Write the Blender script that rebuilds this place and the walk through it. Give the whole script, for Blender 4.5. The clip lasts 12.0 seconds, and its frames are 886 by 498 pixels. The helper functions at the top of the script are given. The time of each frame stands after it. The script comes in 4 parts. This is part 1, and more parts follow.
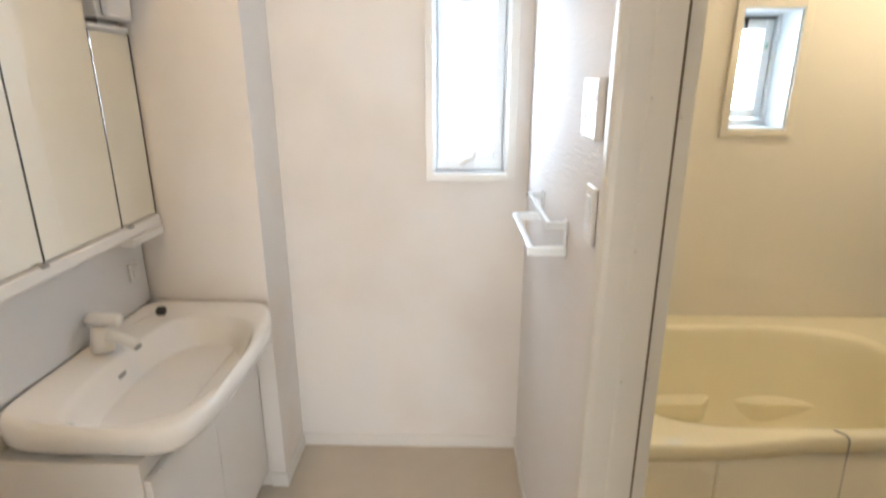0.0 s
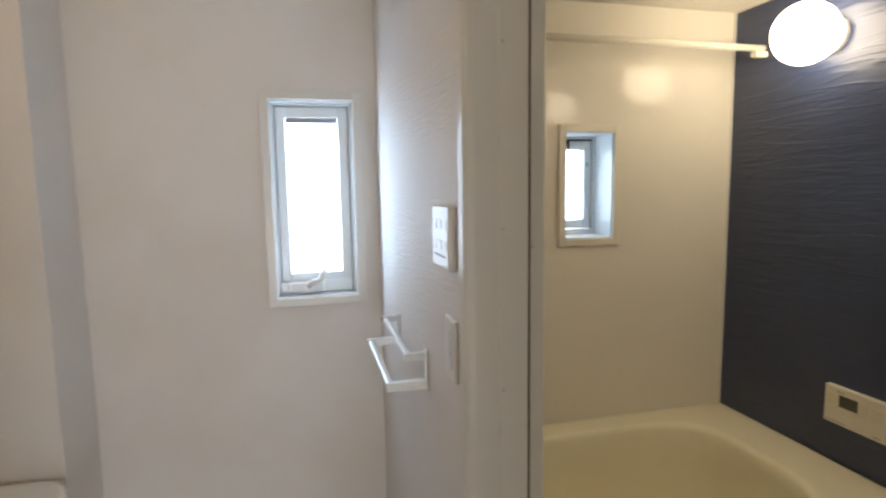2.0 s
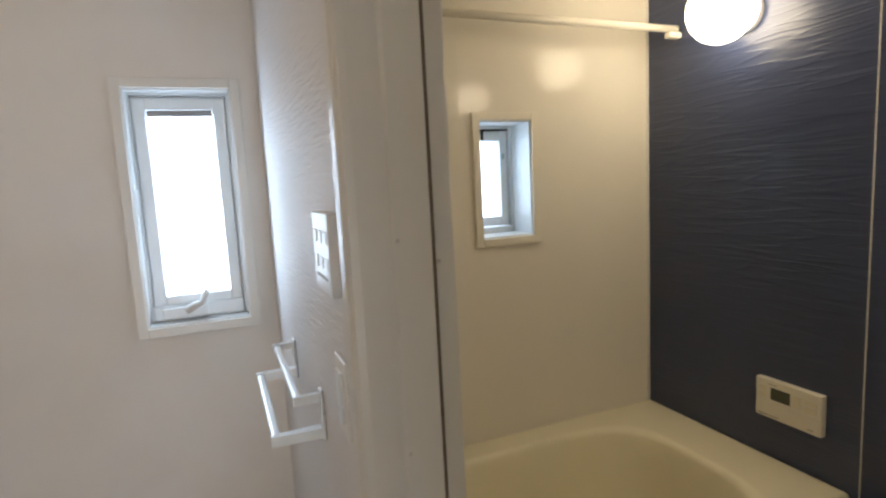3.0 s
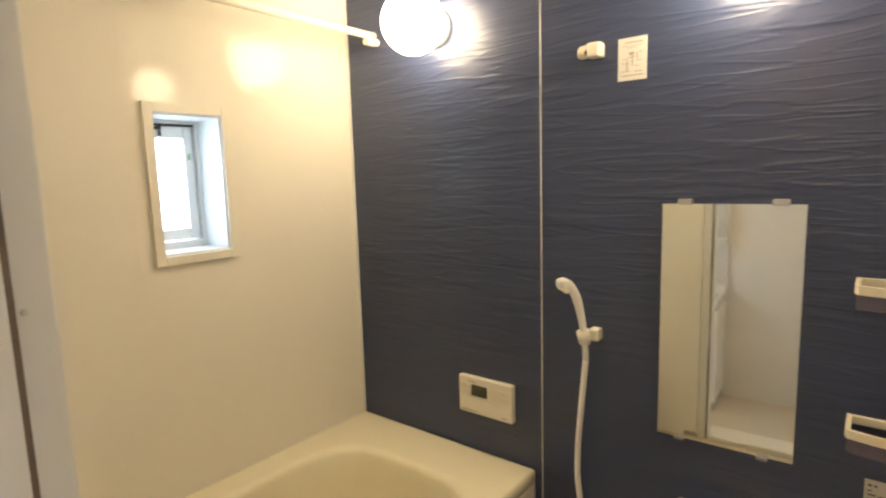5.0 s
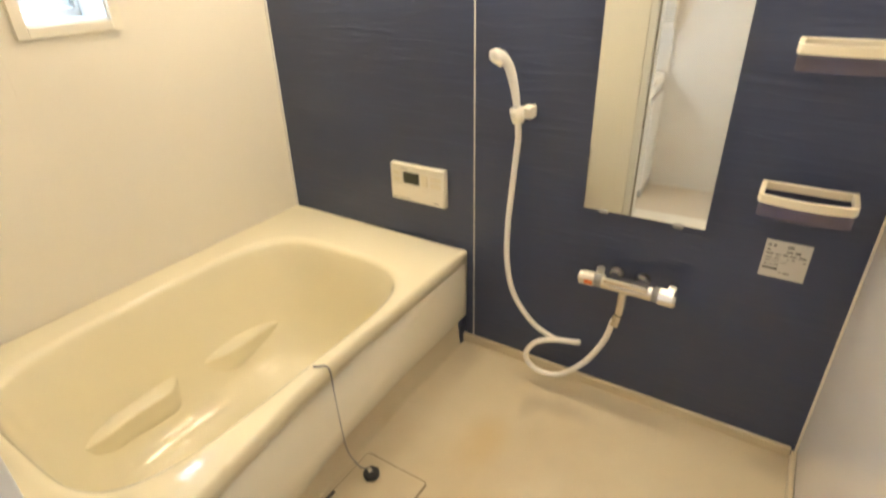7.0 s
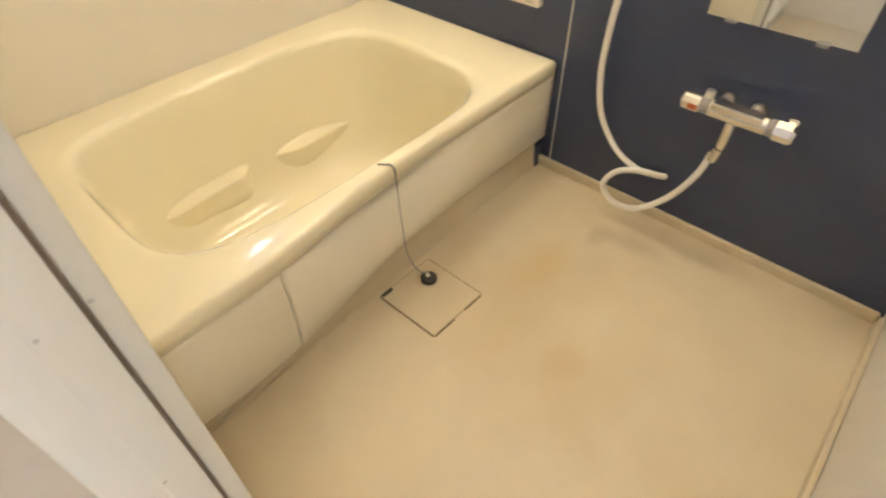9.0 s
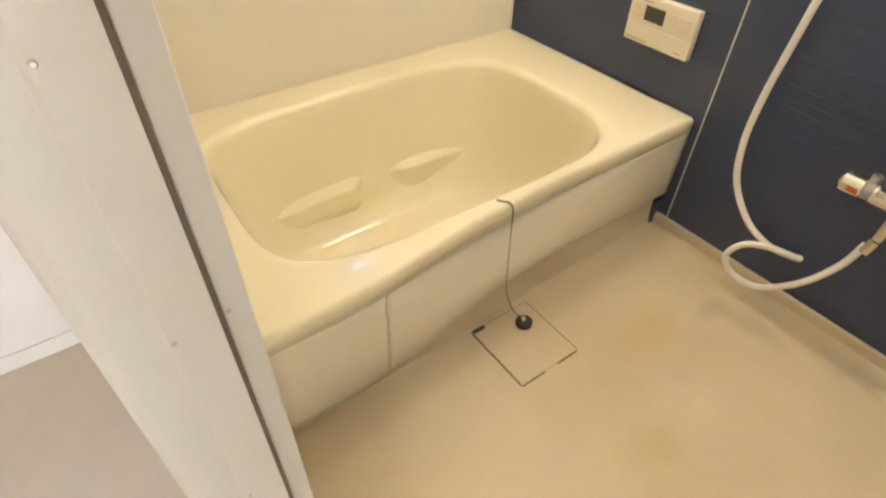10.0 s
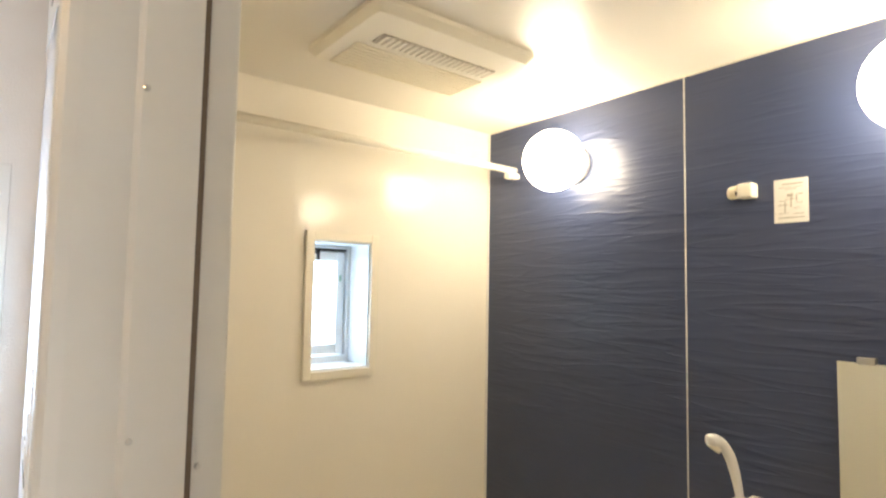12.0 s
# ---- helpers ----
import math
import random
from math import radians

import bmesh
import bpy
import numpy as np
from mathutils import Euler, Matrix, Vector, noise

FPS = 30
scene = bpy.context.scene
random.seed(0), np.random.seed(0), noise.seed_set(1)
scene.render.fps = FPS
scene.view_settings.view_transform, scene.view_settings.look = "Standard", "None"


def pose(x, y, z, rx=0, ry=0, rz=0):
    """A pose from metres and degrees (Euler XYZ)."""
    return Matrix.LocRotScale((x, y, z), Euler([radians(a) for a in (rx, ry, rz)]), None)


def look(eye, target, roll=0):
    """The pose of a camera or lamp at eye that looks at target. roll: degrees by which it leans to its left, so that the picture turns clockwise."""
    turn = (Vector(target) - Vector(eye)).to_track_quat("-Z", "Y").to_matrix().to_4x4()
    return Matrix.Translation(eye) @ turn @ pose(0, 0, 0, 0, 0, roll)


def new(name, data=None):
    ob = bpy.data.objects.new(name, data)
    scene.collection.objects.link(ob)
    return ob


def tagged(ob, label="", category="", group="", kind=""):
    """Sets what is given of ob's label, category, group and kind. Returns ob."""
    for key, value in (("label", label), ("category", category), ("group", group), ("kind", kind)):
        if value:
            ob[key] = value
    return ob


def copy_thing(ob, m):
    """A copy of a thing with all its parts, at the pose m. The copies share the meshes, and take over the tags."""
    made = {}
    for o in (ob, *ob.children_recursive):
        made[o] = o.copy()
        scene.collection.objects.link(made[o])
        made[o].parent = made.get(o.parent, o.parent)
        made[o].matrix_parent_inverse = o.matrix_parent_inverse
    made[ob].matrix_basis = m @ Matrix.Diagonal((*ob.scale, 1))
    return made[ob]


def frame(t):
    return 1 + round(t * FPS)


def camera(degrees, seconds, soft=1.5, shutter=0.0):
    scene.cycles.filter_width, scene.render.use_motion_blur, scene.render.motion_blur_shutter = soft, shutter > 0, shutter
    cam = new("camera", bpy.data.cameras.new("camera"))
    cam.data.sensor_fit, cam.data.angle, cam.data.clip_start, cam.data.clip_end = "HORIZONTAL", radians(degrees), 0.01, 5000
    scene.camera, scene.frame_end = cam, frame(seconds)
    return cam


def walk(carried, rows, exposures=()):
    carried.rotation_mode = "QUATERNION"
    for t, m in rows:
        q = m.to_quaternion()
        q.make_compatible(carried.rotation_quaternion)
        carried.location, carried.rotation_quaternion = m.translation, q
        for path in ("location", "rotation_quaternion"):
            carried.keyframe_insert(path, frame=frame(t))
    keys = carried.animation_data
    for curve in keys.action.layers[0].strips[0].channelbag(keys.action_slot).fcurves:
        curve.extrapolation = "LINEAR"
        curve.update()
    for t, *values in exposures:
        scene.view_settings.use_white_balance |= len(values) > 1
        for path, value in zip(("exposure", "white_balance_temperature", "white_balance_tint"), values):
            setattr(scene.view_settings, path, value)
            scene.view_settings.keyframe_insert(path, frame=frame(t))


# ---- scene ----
cam = camera(77.9, 12.0, soft=2.2, shutter=0.4)
# seconds, stops, kelvin, tint
EXPOSURES = [(0.0, 0.24, 6200, 10), (0.5, -0.20, 6200, 10), (1.0, -0.50, 6200, 10), (1.5, -0.66, 6200, 10), (2.0, -0.70, 6000, 10), (2.5, -0.90, 5950, 10), (4.5, -0.05, 6500, 10), (5.5, 0.35, 6350, 10),
             (6.5, 0.80, 6000, 10), (7.5, 0.98, 6000, 10), (9.5, 0.86, 6000, 10), (10.5, 0.84, 6000, 10), (11.5, 0.6, 5800, 10), (12.0, 0.29, 5950, 10)]
PATH = [
    (0, (0.586, 0.163, 1.623), (0.545, 2.073, 1.032), 0.0),
    (0.5, (0.551, 0.136, 1.657), (0.546, 2.118, 1.392), -0.4),
    (1, (0.53, 0.117, 1.679), (0.567, 2.111, 1.526), 0.4),
    (1.5, (0.543, 0.17, 1.665), (0.73, 2.149, 1.447), 0.2),
    (2, (0.607, 0.294, 1.665), (1.092, 2.22, 1.434), -0.9),
    (2.5, (0.657, 0.396, 1.668), (1.286, 2.278, 1.415), -1.6),
    (2.7, (0.689, 0.44, 1.663), (1.352, 2.31, 1.409), -2.4),
    (4.3, (0.821, 0.636, 1.667), (2.112, 2.144, 1.427), -1.5),
    (4.5, (0.855, 0.614, 1.668), (2.206, 2.066, 1.41), -1.7),
    (5, (0.851, 0.614, 1.659), (2.4, 1.852, 1.393), -1.7),
    (5.5, (0.861, 0.594, 1.655), (2.461, 1.764, 1.384), -2.3),
    (6, (0.871, 0.601, 1.634), (2.506, 1.661, 1.185), -1.2),
    (6.5, (0.899, 0.603, 1.608), (2.47, 1.644, 0.938), -1.9),
    (7, (0.922, 0.621, 1.574), (2.403, 1.584, 0.636), -1.5),
    (7.5, (0.958, 0.608, 1.518), (2.279, 1.493, 0.305), -2.5),
    (7.7, (0.947, 0.612, 1.48), (2.224, 1.447, 0.187), -2.3),
    (9.3, (0.956, 0.663, 1.472), (1.883, 1.702, 0.037), -0.6),
    (9.5, (0.949, 0.686, 1.475), (1.812, 1.793, 0.05), -0.4),
    (10, (0.932, 0.733, 1.466), (1.812, 1.913, 0.113), 1.6),
    (10.5, (0.933, 0.72, 1.536), (1.951, 2.082, 0.483), 1.5),
    (11, (0.898, 0.656, 1.632), (2.065, 2.206, 1.148), 0.5),
    (11.5, (0.861, 0.634, 1.7), (2.074, 2.222, 1.623), 0.9),
    (12, (0.838, 0.616, 1.726), (2.066, 2.189, 1.854), 1.0),
]
walk(cam, [(t, look(eye, target, roll)) for t, eye, target, roll in PATH], EXPOSURES)

# ---- light and exposure ----
world = bpy.data.worlds.new("world")
scene.world = world
world.use_nodes = True
wn = world.node_tree.nodes
sky = wn.new("ShaderNodeTexSky")
sky.sky_type = "NISHITA"
sky.sun_disc = False
sky.sun_elevation = radians(40)
sky.sun_rotation = radians(200)
world.node_tree.links.new(sky.outputs[0], wn["Background"].inputs[0])
wn["Background"].inputs[1].default_value = 0.1


def area_lamp(name, x, y, z, w, h, watts, colour, rx=0.0, rz=0.0):
    data = bpy.data.lights.new(name, "AREA")
    data.shape = "RECTANGLE"
    data.size, data.size_y, data.energy, data.color = w, h, watts, colour
    ob = new(name, data)
    ob.matrix_world = pose(x, y, z, rx, 0, rz)
    return ob


# daylight behind the two frosted panes, shining into the rooms (-y)
area_lamp("window_light_wash", 0.6455, 2.413, 1.634, 0.19, 0.57, 5.2, (0.72, 0.86, 1.0), -90)
area_lamp("window_light_bath", 1.661, 2.44, 1.651, 0.20, 0.36, 2.9, (0.70, 0.85, 1.0), -90)
# added light from the south, for daylight through an unseen, assumed hall window
area_lamp("hall_fill_light", 0.40, -2.44, 0.80, 0.40, 1.3, 99, (1.0, 0.97, 0.935), 90)
GLOBE_STRENGTH = 26
CEILING_LAMP_STRENGTH = 92


# ---- materials ----
def material(name, colour, rough=0.5, metal=0.0, mottle=0.06, scale=6.0, bump=0.0, bump_scale=200.0,
             stretch=(1, 1, 1), stain=None, stain_amount=0.0, stain_scale=3.0, coat=0.0, spec=0.5, rough_var=0.02, bump_detail=3.0, distance=0.004):
    m = bpy.data.materials.new(name)
    m.use_nodes = True
    n, l = m.node_tree.nodes, m.node_tree.links
    b = n["Principled BSDF"]
    b.inputs["Metallic"].default_value = metal
    b.inputs["Coat Weight"].default_value = coat
    b.inputs["Coat Roughness"].default_value = 0.08
    b.inputs["Specular IOR Level"].default_value = spec
    co = n.new("ShaderNodeTexCoord")
    mp = n.new("ShaderNodeMapping")
    mp.inputs["Scale"].default_value = stretch
    l.new(co.outputs["Object"], mp.inputs["Vector"])
    big = n.new("ShaderNodeTexNoise")
    big.inputs["Scale"].default_value = scale
    big.inputs["Detail"].default_value = 5
    l.new(co.outputs["Object"], big.inputs["Vector"])
    mix = n.new("ShaderNodeMix")
    mix.data_type = "RGBA"
    mix.inputs[6].default_value = (*[c * (1 - mottle) for c in colour], 1)
    mix.inputs[7].default_value = (*[min(1, c * (1 + mottle)) for c in colour], 1)
    l.new(big.outputs["Fac"], mix.inputs[0])
    out = mix.outputs[2]
    if stain:
        sn = n.new("ShaderNodeTexNoise")
        sn.inputs["Scale"].default_value = stain_scale
        sn.inputs["Detail"].default_value = 6
        l.new(co.outputs["Object"], sn.inputs["Vector"])
        ramp = n.new("ShaderNodeMapRange")
        ramp.inputs[1].default_value, ramp.inputs[2].default_value = 0.46, 0.68
        ramp.inputs[3].default_value, ramp.inputs[4].default_value = 0, stain_amount
        l.new(sn.outputs["Fac"], ramp.inputs[0])
        mx = n.new("ShaderNodeMix")
        mx.data_type = "RGBA"
        mx.inputs[7].default_value = (*stain, 1)
        l.new(ramp.outputs[0], mx.inputs[0])
        l.new(out, mx.inputs[6])
        out = mx.outputs[2]
    l.new(out, b.inputs["Base Color"])
    rr = n.new("ShaderNodeMapRange")
    rr.inputs[3].default_value, rr.inputs[4].default_value = max(0.02, rough - rough_var), min(1, rough + rough_var)
    l.new(big.outputs["Fac"], rr.inputs[0])
    l.new(rr.outputs[0], b.inputs["Roughness"])
    if bump:
        fine = n.new("ShaderNodeTexNoise")
        fine.inputs["Scale"].default_value = bump_scale
        fine.inputs["Detail"].default_value = bump_detail
        l.new(mp.outputs["Vector"], fine.inputs["Vector"])
        bp = n.new("ShaderNodeBump")
        bp.inputs["Strength"].default_value = bump
        bp.inputs["Distance"].default_value = distance
        l.new(fine.outputs["Fac"], bp.inputs["Height"])
        l.new(bp.outputs["Normal"], b.inputs["Normal"])
    return m


WALLPAPER = material("wallpaper", (0.83, 0.805, 0.77), 0.62, bump=0.25, bump_scale=260, mottle=0.025, scale=2.5, stain=(0.68, 0.60, 0.50), stain_amount=0.35, stain_scale=1.8)
WALLPAPER_RIB = material("ribbed_wallpaper", (0.77, 0.755, 0.75), 0.66, bump=0.42, bump_scale=20, stretch=(1, 0.9, 9), mottle=0.03, bump_detail=1.0)
CEIL_WHITE = material("ceiling_paper", (0.82, 0.80, 0.77), 0.7, bump=0.2, bump_scale=220, mottle=0.02)
TRIM = material("white_trim", (0.80, 0.785, 0.74), 0.34, mottle=0.03, scale=9, bump=0.03, bump_scale=90)
JAMB = material("jamb_resin", (0.73, 0.715, 0.665), 0.36, mottle=0.03, scale=9, bump=0.03, bump_scale=90)
FRAME_WHITE = material("resin_sash", (0.78, 0.81, 0.82), 0.3, mottle=0.02)
PLASTIC = material("white_plastic", (0.80, 0.79, 0.76), 0.32, mottle=0.02)
IVORY = material("ivory_plastic", (0.80, 0.74, 0.58), 0.3, mottle=0.03)
IVORY_PALE = material("pale_ivory_plastic", (0.83, 0.79, 0.68), 0.3, mottle=0.03)
BATH_PANEL = material("cream_bath_panel", (0.84, 0.80, 0.71), 0.10, mottle=0.02, scale=3, bump=0.02, bump_scale=12, rough_var=0.02, spec=0.26)
SOUTH_PANEL = material("grey_white_panel", (0.66, 0.645, 0.64), 0.22, mottle=0.02, scale=3)
BATH_CEIL = material("bath_ceiling_panel", (0.84, 0.80, 0.71), 0.35, mottle=0.02, scale=3)
BLUE_PANEL = material("navy_wave_panel", (0.040, 0.055, 0.118), 0.315, mottle=0.08, scale=3, rough_var=0.015, spec=0.6)


def wave_relief(m):
    """Long shallow ripples that run level across a panel, with sharper crests here and there."""
    n, l = m.node_tree.nodes, m.node_tree.links
    co = n.new("ShaderNodeTexCoord")
    heights = []
    for scale, stretch, tilt, detail in ((8.0, (1, 0.30, 2.8), 4.0, 0.6), (10.0, (1, 0.42, 4.4), -3.0, 0.8)):
        mp = n.new("ShaderNodeMapping")
        mp.inputs["Scale"].default_value = stretch
        mp.inputs["Rotation"].default_value = (radians(tilt), 0, 0)
        l.new(co.outputs["Object"], mp.inputs["Vector"])
        no = n.new("ShaderNodeTexNoise")
        no.inputs["Scale"].default_value = scale
        no.inputs["Detail"].default_value = detail
        no.inputs["Roughness"].default_value = 0.4
        no.inputs["Distortion"].default_value = 0.15
        l.new(mp.outputs["Vector"], no.inputs["Vector"])
        off = n.new("ShaderNodeMath")
        off.operation = "SUBTRACT"
        off.inputs[1].default_value = 0.5
        l.new(no.outputs["Fac"], off.inputs[0])
        size = n.new("ShaderNodeMath")
        size.operation = "ABSOLUTE"
        l.new(off.outputs[0], size.inputs[0])
        ridge = n.new("ShaderNodeMapRange")
        ridge.interpolation_type = "SMOOTHSTEP"
        ridge.inputs[1].default_value, ridge.inputs[2].default_value = 0.0, 0.085
        ridge.inputs[3].default_value, ridge.inputs[4].default_value = 0.24, 0.0
        l.new(size.outputs[0], ridge.inputs[0])
        both = n.new("ShaderNodeMath")
        both.operation = "ADD"
        l.new(no.outputs["Fac"], both.inputs[0])
        l.new(ridge.outputs[0], both.inputs[1])
        heights.append(both.outputs[0])
    both = n.new("ShaderNodeMath")
    both.operation = "ADD"
    l.new(heights[0], both.inputs[0])
    l.new(heights[1], both.inputs[1])
    bp = n.new("ShaderNodeBump")
    bp.inputs["Strength"].default_value = 0.75
    bp.inputs["Distance"].default_value = 0.0025
    l.new(both.outputs[0], bp.inputs["Height"])
    l.new(bp.outputs["Normal"], n["Principled BSDF"].inputs["Normal"])


wave_relief(BLUE_PANEL)
TUB = material("tub_resin", (0.90, 0.84, 0.64), 0.11, mottle=0.03, scale=4, rough_var=0.03, spec=0.42)
TUB_RIM = material("apron_resin", (0.85, 0.80, 0.66), 0.24, mottle=0.03, scale=5)
BATH_FLOOR = material("bath_floor_resin", (0.62, 0.545, 0.395), 0.42, mottle=0.10, scale=4, bump=0.12, bump_scale=300, stain=(0.48, 0.37, 0.20), stain_amount=0.45, stain_scale=2.2)


def floor_patch(m, cx, cy, sx, sy, colour, amount):
    """A soft patch of another colour on the floor, ragged in outline, about sx by sy in half size."""
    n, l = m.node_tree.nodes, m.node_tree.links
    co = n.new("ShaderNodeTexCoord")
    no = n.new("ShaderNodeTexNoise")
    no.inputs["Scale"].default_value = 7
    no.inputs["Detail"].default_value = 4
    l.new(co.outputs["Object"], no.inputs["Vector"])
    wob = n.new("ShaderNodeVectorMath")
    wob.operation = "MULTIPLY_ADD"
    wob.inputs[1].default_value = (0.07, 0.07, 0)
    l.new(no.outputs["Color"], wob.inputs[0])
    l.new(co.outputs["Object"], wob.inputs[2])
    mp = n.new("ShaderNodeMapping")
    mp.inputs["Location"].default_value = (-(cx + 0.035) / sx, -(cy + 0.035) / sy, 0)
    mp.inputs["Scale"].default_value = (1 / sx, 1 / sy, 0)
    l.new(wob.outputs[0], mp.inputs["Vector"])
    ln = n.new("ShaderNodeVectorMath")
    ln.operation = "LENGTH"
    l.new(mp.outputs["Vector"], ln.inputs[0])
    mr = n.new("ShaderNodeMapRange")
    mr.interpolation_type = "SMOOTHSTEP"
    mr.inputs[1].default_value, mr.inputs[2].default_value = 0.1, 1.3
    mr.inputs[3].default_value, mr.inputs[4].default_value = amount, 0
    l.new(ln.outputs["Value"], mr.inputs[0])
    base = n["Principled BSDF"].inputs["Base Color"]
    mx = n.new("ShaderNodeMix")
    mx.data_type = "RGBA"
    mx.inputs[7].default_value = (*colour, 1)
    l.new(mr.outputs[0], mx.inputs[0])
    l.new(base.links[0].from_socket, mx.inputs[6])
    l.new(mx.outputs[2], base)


# two dark grey-brown patches below the hose loop
floor_patch(BATH_FLOOR, 2.15, 1.01, 0.040, 0.13, (0.27, 0.23, 0.17), 0.34)
floor_patch(BATH_FLOOR, 2.11, 1.09, 0.06, 0.03, (0.27, 0.23, 0.17), 0.30)
# brownish-yellow stains nearer the middle of the floor
floor_patch(BATH_FLOOR, 1.93, 1.15, 0.12, 0.07, (0.53, 0.39, 0.17), 0.45)
floor_patch(BATH_FLOOR, 1.67, 0.93, 0.08, 0.06, (0.47, 0.34, 0.16), 0.40)
VINYL = material("cushion_floor", (0.60, 0.53, 0.43), 0.5, mottle=0.05, scale=7, bump=0.1, bump_scale=160, stain=(0.52, 0.45, 0.36), stain_amount=0.2, stain_scale=12)
CERAMIC = material("basin_resin", (0.84, 0.83, 0.80), 0.14, mottle=0.02)
CABINET = material("cabinet_board", (0.80, 0.79, 0.77), 0.35, mottle=0.02)
SPLASH = material("grey_splashback", (0.74, 0.74, 0.735), 0.35, mottle=0.03)
CHROME = material("chrome", (0.80, 0.79, 0.77), 0.10, metal=1, mottle=0.02, rough_var=0.04)
STEEL = material("brushed_steel", (0.62, 0.61, 0.58), 0.3, metal=1, mottle=0.05)
STEEL_DARK = material("dull_steel", (0.30, 0.29, 0.28), 0.35, metal=1, mottle=0.05)
MIRROR = material("mirror_glass", (0.88, 0.90, 0.86), 0.05, metal=1, mottle=0.005, rough_var=0.005)
BATH_MIRROR = material("hazed_mirror_glass", (0.87, 0.89, 0.83), 0.03, metal=0.90, mottle=0.02, scale=5, rough_var=0.01)
RUBBER = material("black_rubber", (0.02, 0.02, 0.02), 0.5)
GASKET = material("brown_gasket", (0.15, 0.11, 0.075), 0.6)
JOINT = material("brown_joint", (0.21, 0.16, 0.10), 0.7)
GAP = material("dark_joint", (0.05, 0.045, 0.04), 0.7)
SEALANT = material("white_joint", (0.72, 0.71, 0.67), 0.4)
LCD = material("lcd", (0.07, 0.075, 0.055), 0.15)
PAPER = material("sticker_paper", (0.74, 0.73, 0.69), 0.5, mottle=0.04)
PAPER_GREY = material("grey_sticker", (0.60, 0.60, 0.57), 0.45, mottle=0.06, scale=20)
INK = material("ink", (0.12, 0.12, 0.12), 0.6)
INK_PALE = material("pale_ink", (0.38, 0.36, 0.32), 0.6)
INK_FAINT = material("faint_ink", (0.40, 0.38, 0.34), 0.6)
RED = material("red_print", (0.55, 0.06, 0.04), 0.5)
ORANGE = material("orange_mark", (0.60, 0.16, 0.04), 0.4)
GREEN = material("green_label", (0.25, 0.45, 0.35), 0.5)
GREY_WARM = material("warm_grey_plastic", (0.60, 0.55, 0.46), 0.5)
GREY = material("grey_plastic", (0.30, 0.30, 0.30), 0.4)
HOSE = material("hose_vinyl", (0.82, 0.80, 0.77), 0.35, mottle=0.02)
ALU = material("satin_white_metal", (0.80, 0.83, 0.84), 0.28, metal=0.35, mottle=0.02)


def clear_material(name, colour, rough, weight=1.0):
    m = material(name, colour, rough, mottle=0.01, rough_var=0.02)
    m.node_tree.nodes["Principled BSDF"].inputs["Transmission Weight"].default_value = weight
    return m


FROSTED = clear_material("frosted_glass", (0.95, 0.97, 0.98), 0.35)
TINTED = clear_material("smoked_tray", (0.42, 0.38, 0.50), 0.15, 0.8)


def glow_material(name, colour, strength):
    m = bpy.data.materials.new(name)
    m.use_nodes = True
    b = m.node_tree.nodes["Principled BSDF"]
    b.inputs["Base Color"].default_value = (0.9, 0.88, 0.82, 1)
    b.inputs["Emission Color"].default_value = (*colour, 1)
    b.inputs["Emission Strength"].default_value = strength
    return m


GLOBE = glow_material("opal_globe", (1.0, 0.79, 0.51), GLOBE_STRENGTH)


# ---- mesh helpers ----
PLACES = {}


def thing(name, x, y, z, label, category, group="", kind=""):
    ob = new(name)
    ob.location = (x, y, z)
    ob.empty_display_size = 0.05
    PLACES[ob] = Matrix.Translation((x, y, z))
    return tagged(ob, label, category, group, kind)


def part(name, bm, mat, parent=None, label="", smooth=False):
    me = bpy.data.meshes.new(name)
    bmesh.ops.recalc_face_normals(bm, faces=bm.faces[:])
    bm.to_mesh(me)
    bm.free()
    me.materials.append(mat)
    if smooth:
        for p in me.polygons:
            p.use_smooth = True
    ob = new(name, me)
    if parent:
        ob.parent = parent
        ob.matrix_parent_inverse = PLACES.get(parent, Matrix()).inverted()
    if label:
        ob["label"] = label
    return ob


def add_box(bm, x0, x1, y0, y1, z0, z1, bevel=0.0, seg=2):
    vs = bmesh.ops.create_cube(bm, size=1)["verts"]
    for v in vs:
        v.co = ((x0 + x1) / 2 + v.co.x * (x1 - x0), (y0 + y1) / 2 + v.co.y * (y1 - y0), (z0 + z1) / 2 + v.co.z * (z1 - z0))
    if bevel:
        es = list({e for v in vs for e in v.link_edges})
        bmesh.ops.bevel(bm, geom=es, offset=bevel, segments=seg, profile=0.6, affect="EDGES")
    return bm


def box(x0, x1, y0, y1, z0, z1, bevel=0.0, seg=2):
    return add_box(bmesh.new(), x0, x1, y0, y1, z0, z1, bevel, seg)


def boxes(*rows, bevel=0.0):
    bm = bmesh.new()
    for r in rows:
        add_box(bm, *r, bevel=bevel)
    return bm


def loft(rings, closed=True, cap_start=False, cap_end=False):
    bm = bmesh.new()
    made = [[bm.verts.new(p) for p in ring] for ring in rings]
    n = len(made[0])
    for a, b in zip(made, made[1:]):
        for i in range(n if closed else n - 1):
            j = (i + 1) % n
            bm.faces.new((a[i], a[j], b[j], b[i]))
    if cap_start:
        bm.faces.new(made[0])
    if cap_end:
        bm.faces.new(made[-1])
    return bm


